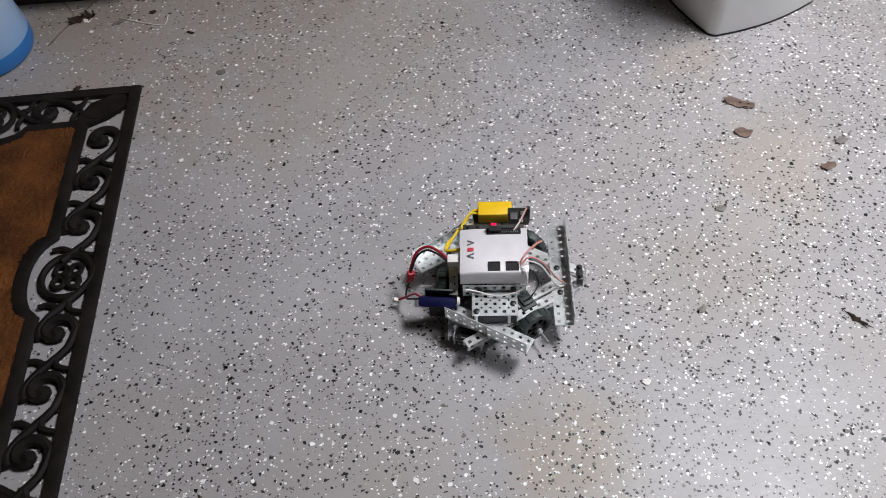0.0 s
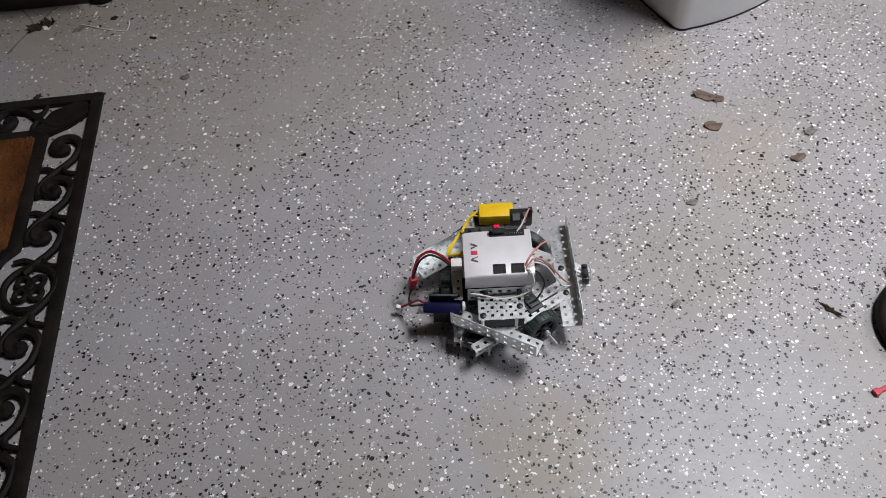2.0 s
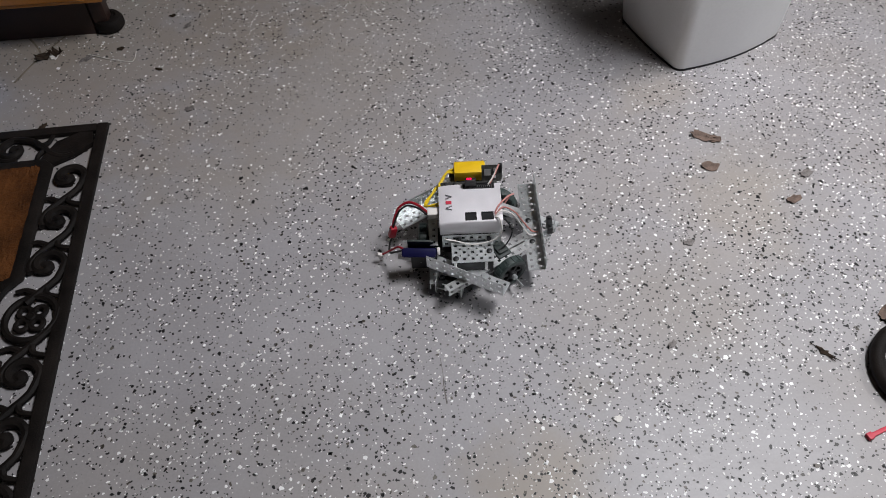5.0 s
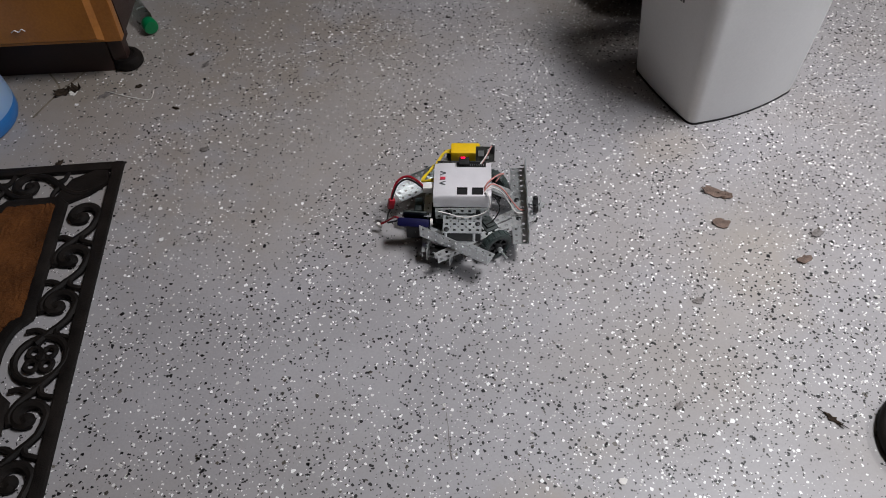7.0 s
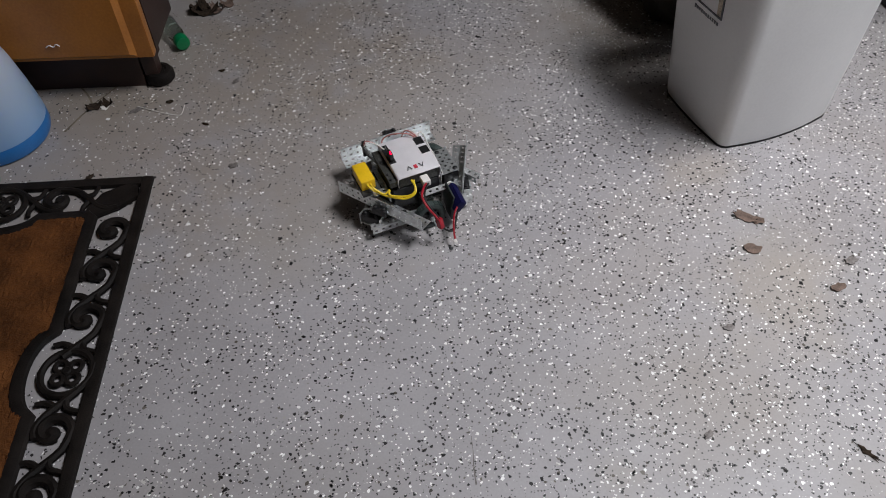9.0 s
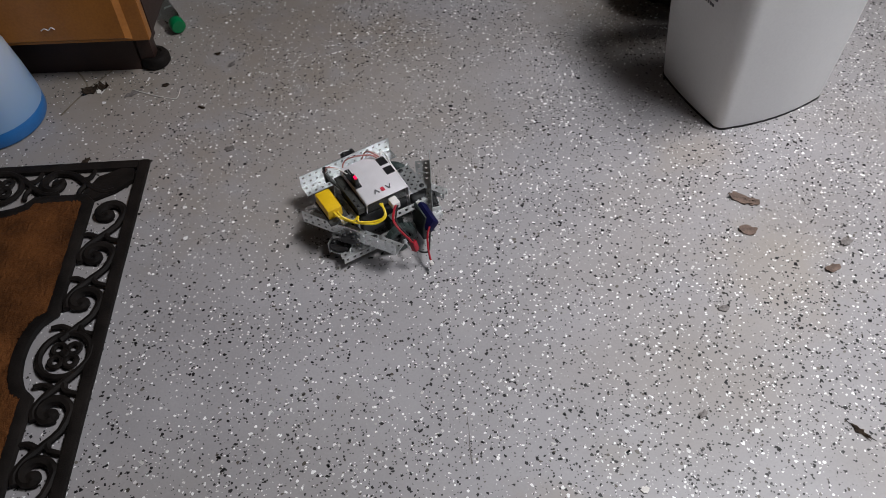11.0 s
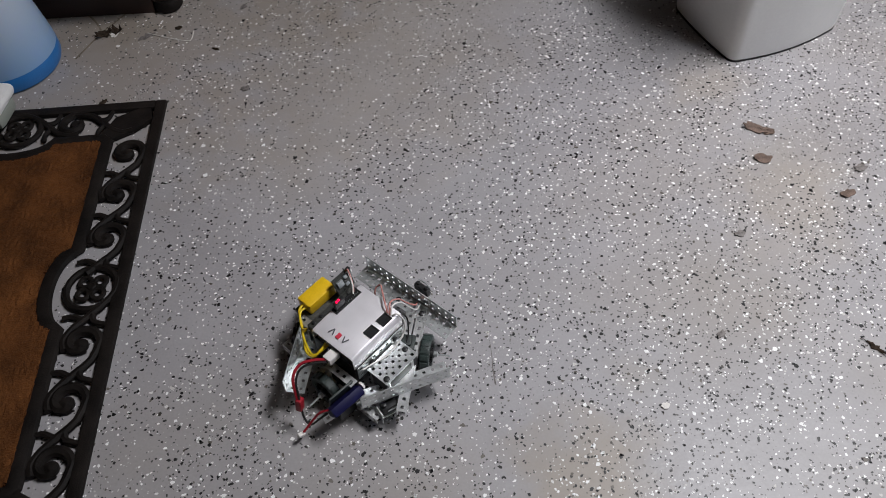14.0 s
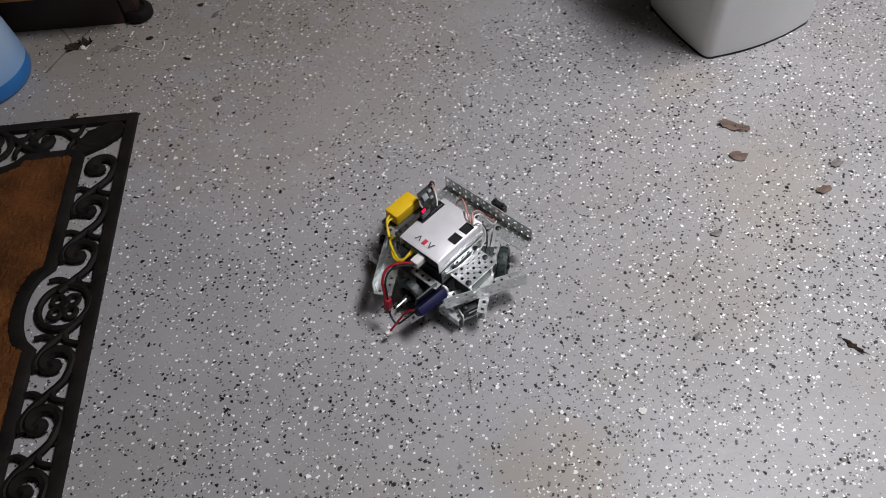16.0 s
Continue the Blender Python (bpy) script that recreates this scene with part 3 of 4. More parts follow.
# ---- cabinet, jug, bottle ----
def cabinet():
    owner = empty("cabinet", pose(-0.017, 0.272, 0, 0, 0, -1.5))
    tagged(owner, "orange varnished wooden cabinet on round black feet", "cabinet")
    W, D, z0, H = 0.80, 0.15, 0.099, 0.62
    bm = bmesh.new()
    box(bm, -W / 2, D / 2 + 0.004, (z0 + H) / 2, W, D, H - z0, None, 0.003)
    part("body", bm, M_DARKWOOD, owner, "dark brown side board with chipped edge")
    bm = bmesh.new()
    box(bm, -W / 2, -0.010, (z0 + H) / 2, W, 0.022, H - z0, None, 0.004)
    front = part("front_frame", bm, M_OAK, owner)
    bm = bmesh.new()
    g = bmesh.new()
    w2, h2, e = W - 0.058, H - z0 - 0.035, 0.010
    vo = [g.verts.new(p) for p in ((-w2 / 2, 0, -h2 / 2), (w2 / 2, 0, -h2 / 2), (w2 / 2, 0, h2 / 2), (-w2 / 2, 0, h2 / 2))]
    vi = [g.verts.new(p) for p in ((-w2 / 2 + e, -0.010, -h2 / 2 + e), (w2 / 2 - e, -0.010, -h2 / 2 + e), (w2 / 2 - e, -0.010, h2 / 2 - e), (-w2 / 2 + e, -0.010, h2 / 2 - e))]
    for i in range(4):
        j = (i + 1) % 4
        g.faces.new((vo[i], vo[j], vi[j], vi[i]))
    g.faces.new(vi)
    join(bm, g, pose(-W / 2 - 0.004, -0.0212, (z0 + H) / 2 - 0.012))
    part("raised_panel", bm, M_OAK, owner, smooth=False)
    # dark block put in place of the deep shade under the cabinet
    bm = bmesh.new()
    box(bm, -W / 2 - 0.008, D / 2 + 0.010, z0 / 2 - 0.001, W - 0.09, D - 0.020, z0 - 0.002)
    part("underside_shade", bm, M_DARKWOOD, owner, "dark brown block standing in for the shade under the cabinet")
    for x, y in ((-0.035, 0.036), (-W + 0.04, 0.036)):
        bm = bmesh.new()
        box(bm, x, y, 0.060, 0.03, 0.03, 0.072, None, 0.003)
        foot = part("foot", bm, M_DARKWOOD, owner)
        bm = bmesh.new()
        lathe(bm, [(0.026, 0.0), (0.031, 0.006), (0.031, 0.018), (0.026, 0.026), (0.018, 0.028), (0.014, 0.024)], 24, pose(x + 0.008, y + 0.004, 0))
        part("foot_cup", bm, M_RUBBER, foot, "round black foot cup")
    bm = bmesh.new()
    tube(bm, spline([(-0.20, -0.0335, 0.14), (-0.192, -0.034, 0.145), (-0.185, -0.034, 0.141), (-0.178, -0.034, 0.147), (-0.172, -0.0335, 0.142)], 5), 0.0012, 5)
    part("scuff_curl", bm, M_PALE, owner)


cabinet()


def blue_jug():
    owner = empty("plastic_jug", pose(-0.339, 0.152, 0, 0, 0, 0))
    tagged(owner, "milky white plastic jug with a blue base", "plastic jug")
    bm = bmesh.new()
    lathe(bm, [(0.092, 0.0), (0.100, 0.004), (0.103, 0.012), (0.1025, 0.034), (0.1015, 0.036)], 48)
    part("base", bm, M_BLUE, owner, "solid blue base band")
    bm = bmesh.new()
    lathe(bm, [(0.1020, 0.0362), (0.1015, 0.048), (0.094, 0.10), (0.083, 0.16), (0.071, 0.20), (0.060, 0.225), (0.044, 0.243), (0.026, 0.252), (0.022, 0.262), (0.022, 0.285)], 48)
    part("body", bm, M_JUG, owner)
    bm = bmesh.new()
    lathe(bm, [(0.027, 0.276), (0.027, 0.30), (0.024, 0.304)], 32)
    part("cap", bm, M_BLUE, owner)


blue_jug()


def clear_bottle():
    owner = empty("plastic_bottle", pose(-0.010, 0.418, 0.0185, 0, 90, -60))
    tagged(owner, "clear plastic bottle with a green cap lying on its side", "bottle")
    bm = bmesh.new()
    lathe(bm, [(0.013, -0.105), (0.018, -0.098), (0.018, -0.045), (0.017, -0.036), (0.012, -0.022), (0.011, -0.012)], 24)
    b = part("body", bm, M_GLASS, owner)
    bm = bmesh.new()
    lathe(bm, [(0.0155, -0.016), (0.0165, -0.012), (0.0165, 0.004), (0.0145, 0.007), (0.008, 0.008)], 20)
    part("cap", bm, M_GREEN, owner)


clear_bottle()


def white_lid():
    owner = empty("storage_box", pose(-0.330, -0.022, 0.012, 0, 0, -8))
    tagged(owner, "pale plastic box corner resting on the mat", "plastic box")
    bm = bmesh.new()
    box(bm, -0.05, 0.0, 0.022, 0.194, 0.070, 0.040, None, 0.014)
    part("body", bm, M_GREYGREEN, owner)
    bm = bmesh.new()
    box(bm, -0.05, 0.0, 0.046, 0.208, 0.083, 0.022, None, 0.010)
    part("lid", bm, M_WHITE_PL, owner)


M_GREYGREEN = mat("grey_green_plastic", (0.30, 0.32, 0.28), 0.5, 0, 0.15, 20, 0.1, 300)
white_lid()


def dark_filler():
    """A guessed slack dark shape, added to fill the shaded area behind the tub."""
    bm = bmesh.new()
    bmesh.ops.create_icosphere(bm, subdivisions=5, radius=1.0)
    for v in bm.verts:
        p = v.co.copy()
        k = 1 + 0.10 * noise.noise(p * 2.3) + 0.05 * noise.noise(p * 6) + 0.02 * noise.noise(p * 15)
        v.co = Vector((p.x * 0.205 * k, p.y * 0.165 * k, max(-0.2, p.z * 0.24 * k) + 0.2))
    ob = part("bag", bm, M_DARKFILL)
    ob.matrix_world = pose(1.165, 0.485, 0.0, 0, 0, 20)
    tagged(ob, "dark brown slack shape filling the shaded area behind the tub", "bag")


M_DARKFILL = mat("dark_filler_cloth", (0.018, 0.013, 0.011), 0.7, 0, 0.3, 25, 0.3, 300, (0.035, 0.026, 0.02))
dark_filler()


def tool_case():
    owner = empty("tool_case", pose(1.72, 0.56, 0, 0, 0, 12))
    tagged(owner, "black plastic tool case standing on the floor", "case")
    bm = bmesh.new()
    box(bm, 0, 0, 0.10, 0.36, 0.26, 0.20, None, 0.015)
    part("body", bm, M_BLACK, owner)
    bm = bmesh.new()
    box(bm, 0, 0, 0.225, 0.37, 0.27, 0.05, None, 0.015)
    part("lid", bm, M_BLACK, owner)


tool_case()


# ---- litter on the floor ----
def flake_mesh(name, x, y, rz, sx, sy, material, label, category, curl=0.004, rough=0.25, seed=0, n=18, height=0.002):
    """A thin curled scrap with a ragged outline."""
    rnd = random.Random(seed)
    bm = bmesh.new()
    out = []
    for i in range(n):
        a = 2 * math.pi * i / n
        r = 1 + rough * rnd.uniform(-1, 1)
        out.append((r * math.cos(a), r * math.sin(a)))
    lo, hi = [], []
    for f in (0.45, 1.0):
        lo.append([bm.verts.new((px * f * sx, py * f * sy, 0.0002 + curl * (px * f) ** 2 * (1 if f < 1 else rnd.uniform(0.5, 1.2)))) for px, py in out])
        hi.append([bm.verts.new((v.co.x, v.co.y, v.co.z + height * (1.2 - f * 0.6))) for v in lo[-1]])
    for lay in (lo, hi):
        for i in range(n):
            j = (i + 1) % n
            bm.faces.new((lay[0][i], lay[0][j], lay[1][j], lay[1][i]))
        bm.faces.new(lay[0])
    for i in range(n):
        j = (i + 1) % n
        bm.faces.new((lo[1][i], lo[1][j], hi[1][j], hi[1][i]))
    ob = part(name, bm, material)
    ob.matrix_world = pose(x, y, 0.0005, 0, 0, rz)
    return tagged(ob, label, category)


def litter():
    leaf = "dry brown leaf scrap on the garage floor"
    flake_mesh("dry_leaf", 1.072, -0.181, -35, 0.021, 0.011, M_LEAF, leaf, "leaf", 0.006, 0.2, 1)
    flake_mesh("dry_leaf", 1.090, -0.190, -25, 0.012, 0.009, M_LEAF, leaf, "leaf", 0.004, 0.2, 11)
    flake_mesh("dry_leaf", 1.063, -0.255, -10, 0.014, 0.011, M_LEAF, leaf, "leaf", 0.004, 0.18, 2)
    flake_mesh("dry_leaf", 1.218, -0.293, 15, 0.011, 0.008, M_STAIN, "small grey-brown leaf scrap on the floor", "leaf", 0.002, 0.3, 3)
    flake_mesh("dry_leaf", 1.177, -0.348, 40, 0.012, 0.009, M_LEAF, "small dark brown leaf scrap on the floor", "leaf", 0.003, 0.3, 4)
    flake_mesh("dirt_clot", 0.980, -0.416, 0, 0.008, 0.006, M_STAIN, "flat grey clot of dirt on the floor", "dirt", 0.001, 0.3, 5)
    flake_mesh("dirt_clot", 0.145, 0.026, 20, 0.008, 0.007, M_STAIN, "flat grey clot of dirt on the floor", "dirt", 0.001, 0.3, 6)
    flake_mesh("dirt_clot", -0.128, 0.012, 60, 0.010, 0.007, M_SOOT, "dark clot of dirt beside the mat", "dirt", 0.003, 0.35, 7)
    flake_mesh("charred_scrap", 1.113, -0.640, -50, 0.017, 0.0042, M_SOOT, "thin black charred scrap on the floor", "scrap", 0.0006, 0.55, 8, 26)
    flake_mesh("paper_chip", 0.795, -0.708, 10, 0.0065, 0.005, M_PALE, "small white chip on the floor", "chip", 0.001, 0.2, 9)
    flake_mesh("dry_leaf", -0.165, 0.228, 20, 0.018, 0.011, M_SOOT, "crumpled dark dead leaf near the cabinet", "leaf", 0.012, 0.35, 10)
    flake_mesh("dry_leaf", -0.140, 0.232, -30, 0.014, 0.009, M_SOOT, "crumpled dark dead leaf near the cabinet", "leaf", 0.014, 0.35, 20)
    flake_mesh("paper_chip", -0.143, 0.222, 0, 0.010, 0.006, M_PALE, "pale paper scrap beside the dead leaf", "chip", 0.004, 0.4, 21)
    flake_mesh("dry_leaf", 0.018, 0.560, 10, 0.032, 0.018, M_SOOT, "clump of dead leaves on the floor", "leaf", 0.02, 0.35, 12)
    flake_mesh("dry_leaf", 0.045, 0.565, -40, 0.022, 0.014, M_LEAF, "clump of dead leaves on the floor", "leaf", 0.02, 0.35, 13)
    flake_mesh("dirt_clot", 0.074, 0.154, -25, 0.008, 0.003, M_SOOT, "short black splinter on the floor", "dirt", 0.001, 0.2, 14)
    flake_mesh("dirt_clot", -0.075, 0.212, 40, 0.015, 0.008, M_STAIN, "grey smudge of dirt on the floor", "dirt", 0.0, 0.4, 15, 18, 0.0006)
    flake_mesh("dry_leaf", 1.228, -0.590, 60, 0.018, 0.012, M_LEAF, "dry brown leaf scrap beside the black ring", "leaf", 0.012, 0.35, 16)
    flake_mesh("dirt_clot", 0.90, -0.60, 40, 0.008, 0.004, M_STAIN, "flat grey clot of dirt on the floor", "dirt", 0.0005, 0.4, 17)
    flake_mesh("dry_leaf", 0.002, 0.580, 70, 0.026, 0.016, M_SOOT, "clump of dead leaves on the floor", "leaf", 0.022, 0.4, 33)
    flake_mesh("dry_leaf", 0.066, 0.590, 25, 0.020, 0.013, M_LEAF, "clump of dead leaves on the floor", "leaf", 0.018, 0.4, 34)
    flake_mesh("dirt_clot", 0.085, 0.330, 10, 0.006, 0.004, M_SOOT, "dark clot of dirt on the floor", "dirt", 0.002, 0.4, 35)
    flake_mesh("dirt_clot", 0.118, 0.290, 50, 0.009, 0.005, M_STAIN, "grey smudge of dirt on the floor", "dirt", 0.0, 0.4, 36, 18, 0.0006)
    flake_mesh("dirt_clot", -0.012, 0.232, 15, 0.007, 0.005, M_SOOT, "dark clot of dirt near the cabinet", "dirt", 0.002, 0.4, 37)
    # white cable tie
    bm = bmesh.new()
    tube(bm, spline([(-0.075, 0.222, 0.002), (-0.03, 0.200, 0.003), (0.012, 0.186, 0.002), (0.022, 0.190, 0.004), (0.024, 0.212, 0.006)], 6), 0.0007, 5)
    tagged(part("string", bm, M_PALE), "thin white plastic string on the floor", "string")
    # red clip
    bm = bmesh.new()
    box(bm, 0, 0, 0.003, 0.030, 0.006, 0.005, None, 0.0012)
    box(bm, -0.014, 0, 0.004, 0.008, 0.010, 0.006, None, 0.0012)
    ob = part("clip", bm, M_RED)
    ob.matrix_world = pose(1.134, -0.771, 0, 0, 0, 18)
    tagged(ob, "small red plastic clip on the floor", "clip")
    # black ring
    bm = bmesh.new()
    line = [Vector((0.075 * math.cos(a), 0.075 * math.sin(a), 0.0115)) for a in [2 * math.pi * i / 48 for i in range(48)]]
    tube(bm, line, 0.011, 10, 1.0, True)
    ob = part("hose_ring", bm, M_RUBBER)
    ob.matrix_world = pose(1.246, -0.692, 0)
    tagged(ob, "black rubber hose ring lying on the floor", "hose")
    # scratch and crack lines
    bm = bmesh.new()
    line = spline([(0.5615, -0.580, 0.0002), (0.5625, -0.605, 0.0002), (0.562, -0.630, 0.0002), (0.5635, -0.655, 0.0002)], 6)
    tube(bm, line, lambda w: 0.0004 + 0.0014 * max(0, w - 0.35) , 5, 0.3)
    tagged(part("scratch", bm, M_STAIN), "thin dark scratch in the floor paint", "scratch", kind="structure")
    bm = bmesh.new()
    tube(bm, spline([(-0.21, 0.155, 0.0), (-0.19, 0.20, 0.0), (-0.175, 0.235, 0.0), (-0.19, 0.27, 0.0), (-0.22, 0.31, 0.0)], 6), 0.0022, 5, 0.25)
    tube(bm, spline([(-0.178, 0.232, 0.0), (-0.15, 0.27, 0.0), (-0.12, 0.32, 0.0)], 6), 0.002, 5, 0.25)
    tagged(part("floor_crack", bm, M_CRACK), "dirty hairline crack in the floor", "crack", kind="structure")


litter()


# ---- the robot: x forward, y to its left, origin on the floor under the controller ----
def screw(owner, x, y, z, r=0.0035):
    bm = bmesh.new()
    lathe(bm, [(r, 0), (r, 0.0016), (r * 0.6, 0.0026)], 12, pose(x, y, z))
    part("screw", bm, M_BLACK, owner, "black screw head")


def controller(robot):
    zt, zb, hx, hy = 0.110, 0.083, 0.0475, 0.0395
    # folded lid: flat top, drooping at the rear, side skirts
    bm = bmesh.new()
    prof = [(-hy, zb), (-hy, zt - 0.003), (-hy + 0.001, zt - 0.001), (-hy + 0.003, zt), (hy - 0.003, zt), (hy - 0.001, zt - 0.001), (hy, zt - 0.003), (hy, zb + 0.004)]
    xs = [-hx, -hx + 0.006, -hx + 0.02, -hx + 0.04, 0.02, hx]
    drop = [0.0035, 0.0020, 0.0006, 0, 0, 0]
    rows = [[bm.verts.new((x, y, z - (d if z > zb + 0.01 else 0))) for y, z in prof] for x, d in zip(xs, drop)]
    inn = [[bm.verts.new((x, y * 0.975, z - 0.0014 - (d if z > zb + 0.01 else 0))) for y, z in prof] for x, d in zip(xs, drop)]
    n = len(prof)
    for R in (rows, inn):
        for a, b in zip(R, R[1:]):
            for i in range(n - 1):
                bm.faces.new((a[i], a[i + 1], b[i + 1], b[i]))
    for a, b in ((rows[0], inn[0]), (rows[-1], inn[-1])):
        for i in range(n - 1):
            bm.faces.new((a[i], a[i + 1], b[i + 1], b[i]))
    for k in (0, n - 1):
        for i in range(len(xs) - 1):
            bm.faces.new((rows[i][k], rows[i + 1][k], inn[i + 1][k], inn[i][k]))
    lid = part("controller_lid", bm, M_SILVER, robot, "satin silver sheet metal controller lid")
    bm = bmesh.new()
    box(bm, 0.001, 0, 0.0925, 2 * hx - 0.006, 2 * hy - 0.008, 0.020, None, 0.001)
    part("circuit_case", bm, M_PCB, robot, "dark controller circuit case")
    # sockets in the lid
    for x0, x1, y0, y1, nm in ((-0.0085, 0.0085, -0.0365, -0.0215, "socket"), (0.0160, 0.0340, -0.0365, -0.0215, "socket"), (-0.0100, 0.0385, 0.0270, 0.0385, "pin_header")):
        bm = bmesh.new()
        cx, cy, w, d = (x0 + x1) / 2, (y0 + y1) / 2, x1 - x0, y1 - y0
        for a, b, sx, sy in ((cx, y0 + 0.0008, w, 0.0016), (cx, y1 - 0.0008, w, 0.0016), (x0 + 0.0008, cy, 0.0016, d - 0.0032), (x1 - 0.0008, cy, 0.0016, d - 0.0032)):
            box(bm, a, b, 0.1102, sx, sy, 0.0024)
        box(bm, cx, cy, 0.1098, w - 0.003, d - 0.003, 0.0012)
        part(nm, bm, M_BLACK, lid, "black plastic socket", False)
        if nm == "pin_header":
            bm = bmesh.new()
            for i in range(14):
                box(bm, x0 + 0.004 + i * 0.0031, y0 + 0.0035, 0.1112, 0.0008, 0.0008, 0.003)
            part("pin_row", bm, M_STEEL, lid)
    # maker's mark as plain shapes
    for i, (y, mtl) in enumerate(((-0.0105, M_GREY), (0.001, M_RED), (0.0125, M_GREY))):
        bm = bmesh.new()
        if i == 1:
            box(bm, -0.0325, y, 0.1098, 0.0085, 0.0062, 0.0006)
        else:
            box(bm, 0, 0, 0, 0.0100, 0.0016, 0.0006, pose(-0.0325, y - 0.0018, 0.1101, 0, 0, 24 if i else -24))
            box(bm, 0, 0, 0, 0.0100, 0.0016, 0.0006, pose(-0.0325, y + 0.0022, 0.1101, 0, 0, -24 if i else 24))
        part("mark", bm, mtl, lid, smooth=False)
    bm = bmesh.new()
    box(bm, 0.002, 0.0330, 0.1180, 0.017, 0.0065, 0.0150, None, 0.0010)
    key = part("radio_key", bm, M_BLACK, robot, "black plug-in radio key")
    bm = bmesh.new()
    for x in (-0.0018, 0.0022):
        lathe(bm, [(0.0016, 0), (0.0016, 0.0014), (0.0008, 0.0022)], 10, pose(x, 0.0330, 0.1255))
    part("led", bm, M_LED, key, "glowing red indicator light")
    bm = bmesh.new()
    box(bm, 0.0, 0.0465, 0.0935, 0.088, 0.014, 0.012, None, 0.0008)
    part("indicator_rail", bm, M_PCB, robot)
    for x in (-0.036, -0.022, 0.010):
        screw(robot, x, 0.0485, 0.0997, 0.0028)
    # steel rails that carry the controller
    for y, side in ((-0.0415, 1), (0.0545, -1)):
        bm = bmesh.new()
        perforated(bm, 7, 2, pose(-0.0445, y, 0.0565, 90, 0, 0))
        part("side_rail", bm, M_STEEL, robot)
    for x in (-0.020, 0.0265):
        screw_b = bmesh.new()
        lathe(screw_b, [(0.004, 0), (0.004, 0.002), (0.002, 0.003)], 12, pose(x, -0.0427, 0.074, 90, 0, 0))
        part("rail_screw", screw_b, M_BLACK, robot)


WHEEL_R = 0.028


def wheel_part(robot, name, x, y, ang):
    """A rubber wheel whose axle points along ang, built round its own x axis."""
    bm = bmesh.new()
    prof = [(0.0185, -0.0068), (0.0240, -0.0075), (0.0265, -0.0064), (0.0272, -0.003), (0.0272, 0.003), (0.0265, 0.0064), (0.0240, 0.0075), (0.0185, 0.0068)]
    ax = pose(0, 0, 0, 0, 90, 0)
    lathe(bm, prof, 40, ax, False)
    lathe(bm, [(0.0185, -0.0068), (0.0185, 0.0068)], 40, ax, False)
    for i in range(16):
        box(bm, 0, 0, 0.0272, 0.0110, 0.0078, 0.0016, pose(0, 0, 0, 360 / 16 * i, 0, 0), 0.0005)
    wh = part(name, bm, M_TYRE, robot, "grey-green treaded rubber tyre")
    wh.matrix_basis = pose(x, y, WHEEL_R, 0, 0, ang)
    bm = bmesh.new()
    lathe(bm, [(0.0070, -0.009), (0.0070, 0.0095), (0.0045, 0.0105)], 16, ax)
    part("hub", bm, M_BLACK, wh, "black plastic hub")
    bm = bmesh.new()
    lathe(bm, [(0.0187, -0.006), (0.0187, 0.006), (0.0160, 0.006), (0.0160, -0.006)], 30, ax, False)
    part("rim", bm, M_BLACK, wh)
    for i in range(6):
        bm = bmesh.new()
        box(bm, 0.001, 0, 0.0118, 0.009, 0.0040, 0.0140, pose(0, 0, 0, 60 * i, 0, 0))
        part("spoke", bm, M_BLACK, wh)
    bm = bmesh.new()
    rod(bm, (-0.025, 0, 0), (0.034, 0, 0), 0.0015, 8)
    part("axle", bm, M_STEEL, wh, "thin steel axle")
    bm = bmesh.new()
    lathe(bm, [(0.0042, 0.0105), (0.0042, 0.0155), (0.0025, 0.0165)], 12, ax)
    part("collar", bm, M_STEEL, wh, "steel shaft collar")
    bm = bmesh.new()
    mm = pose(x, y, 0.034, 0, 0, ang)
    box(bm, -0.033, 0.004, 0, 0.034, 0.024, 0.030, mm, 0.003)
    box(bm, -0.036, 0.004, 0.016, 0.030, 0.016, 0.006, mm, 0.002)
    part("motor", bm, M_MOTOR, robot, "dark grey-green gear motor")
    return wh


def bumper_part(robot, m, n):
    """An L angle two holes wide: m puts its inner end corner; x along it, y outwards, the outer flange stands up."""
    bm = bmesh.new()
    perforated(bm, n, 2, m, hole=0.0021, diamond=0.0011)
    perforated(bm, n, 2, m @ pose(0, 2 * PITCH, 0, 90, 0, 0), hole=0.0021, diamond=0.0011)
    return part("bumper", bm, M_STEEL, robot, "perforated galvanised steel angle")


def switch(robot, x, y, z, ang, tilt=0):
    bm = bmesh.new()
    m = pose(x, y, z, 0, tilt, ang)
    box(bm, 0, 0, 0, 0.026, 0.0085, 0.014, m, 0.0015)
    for s in (-1, 1):
        lathe(bm, [(0.0032, 0), (0.0032, 0.003), (0.002, 0.004)], 10, m @ pose(s * 0.008, 0, 0.007))
    sw = part("limit_switch", bm, M_BLACK, robot, "black plastic limit switch")
    bm = bmesh.new()
    tube(bm, [m @ Vector(p) for p in ((-0.012, -0.005, 0.004), (0.0, -0.0085, 0.005), (0.014, -0.0075, 0.005))], 0.001, 5)
    part("lever", bm, M_STEEL, sw)


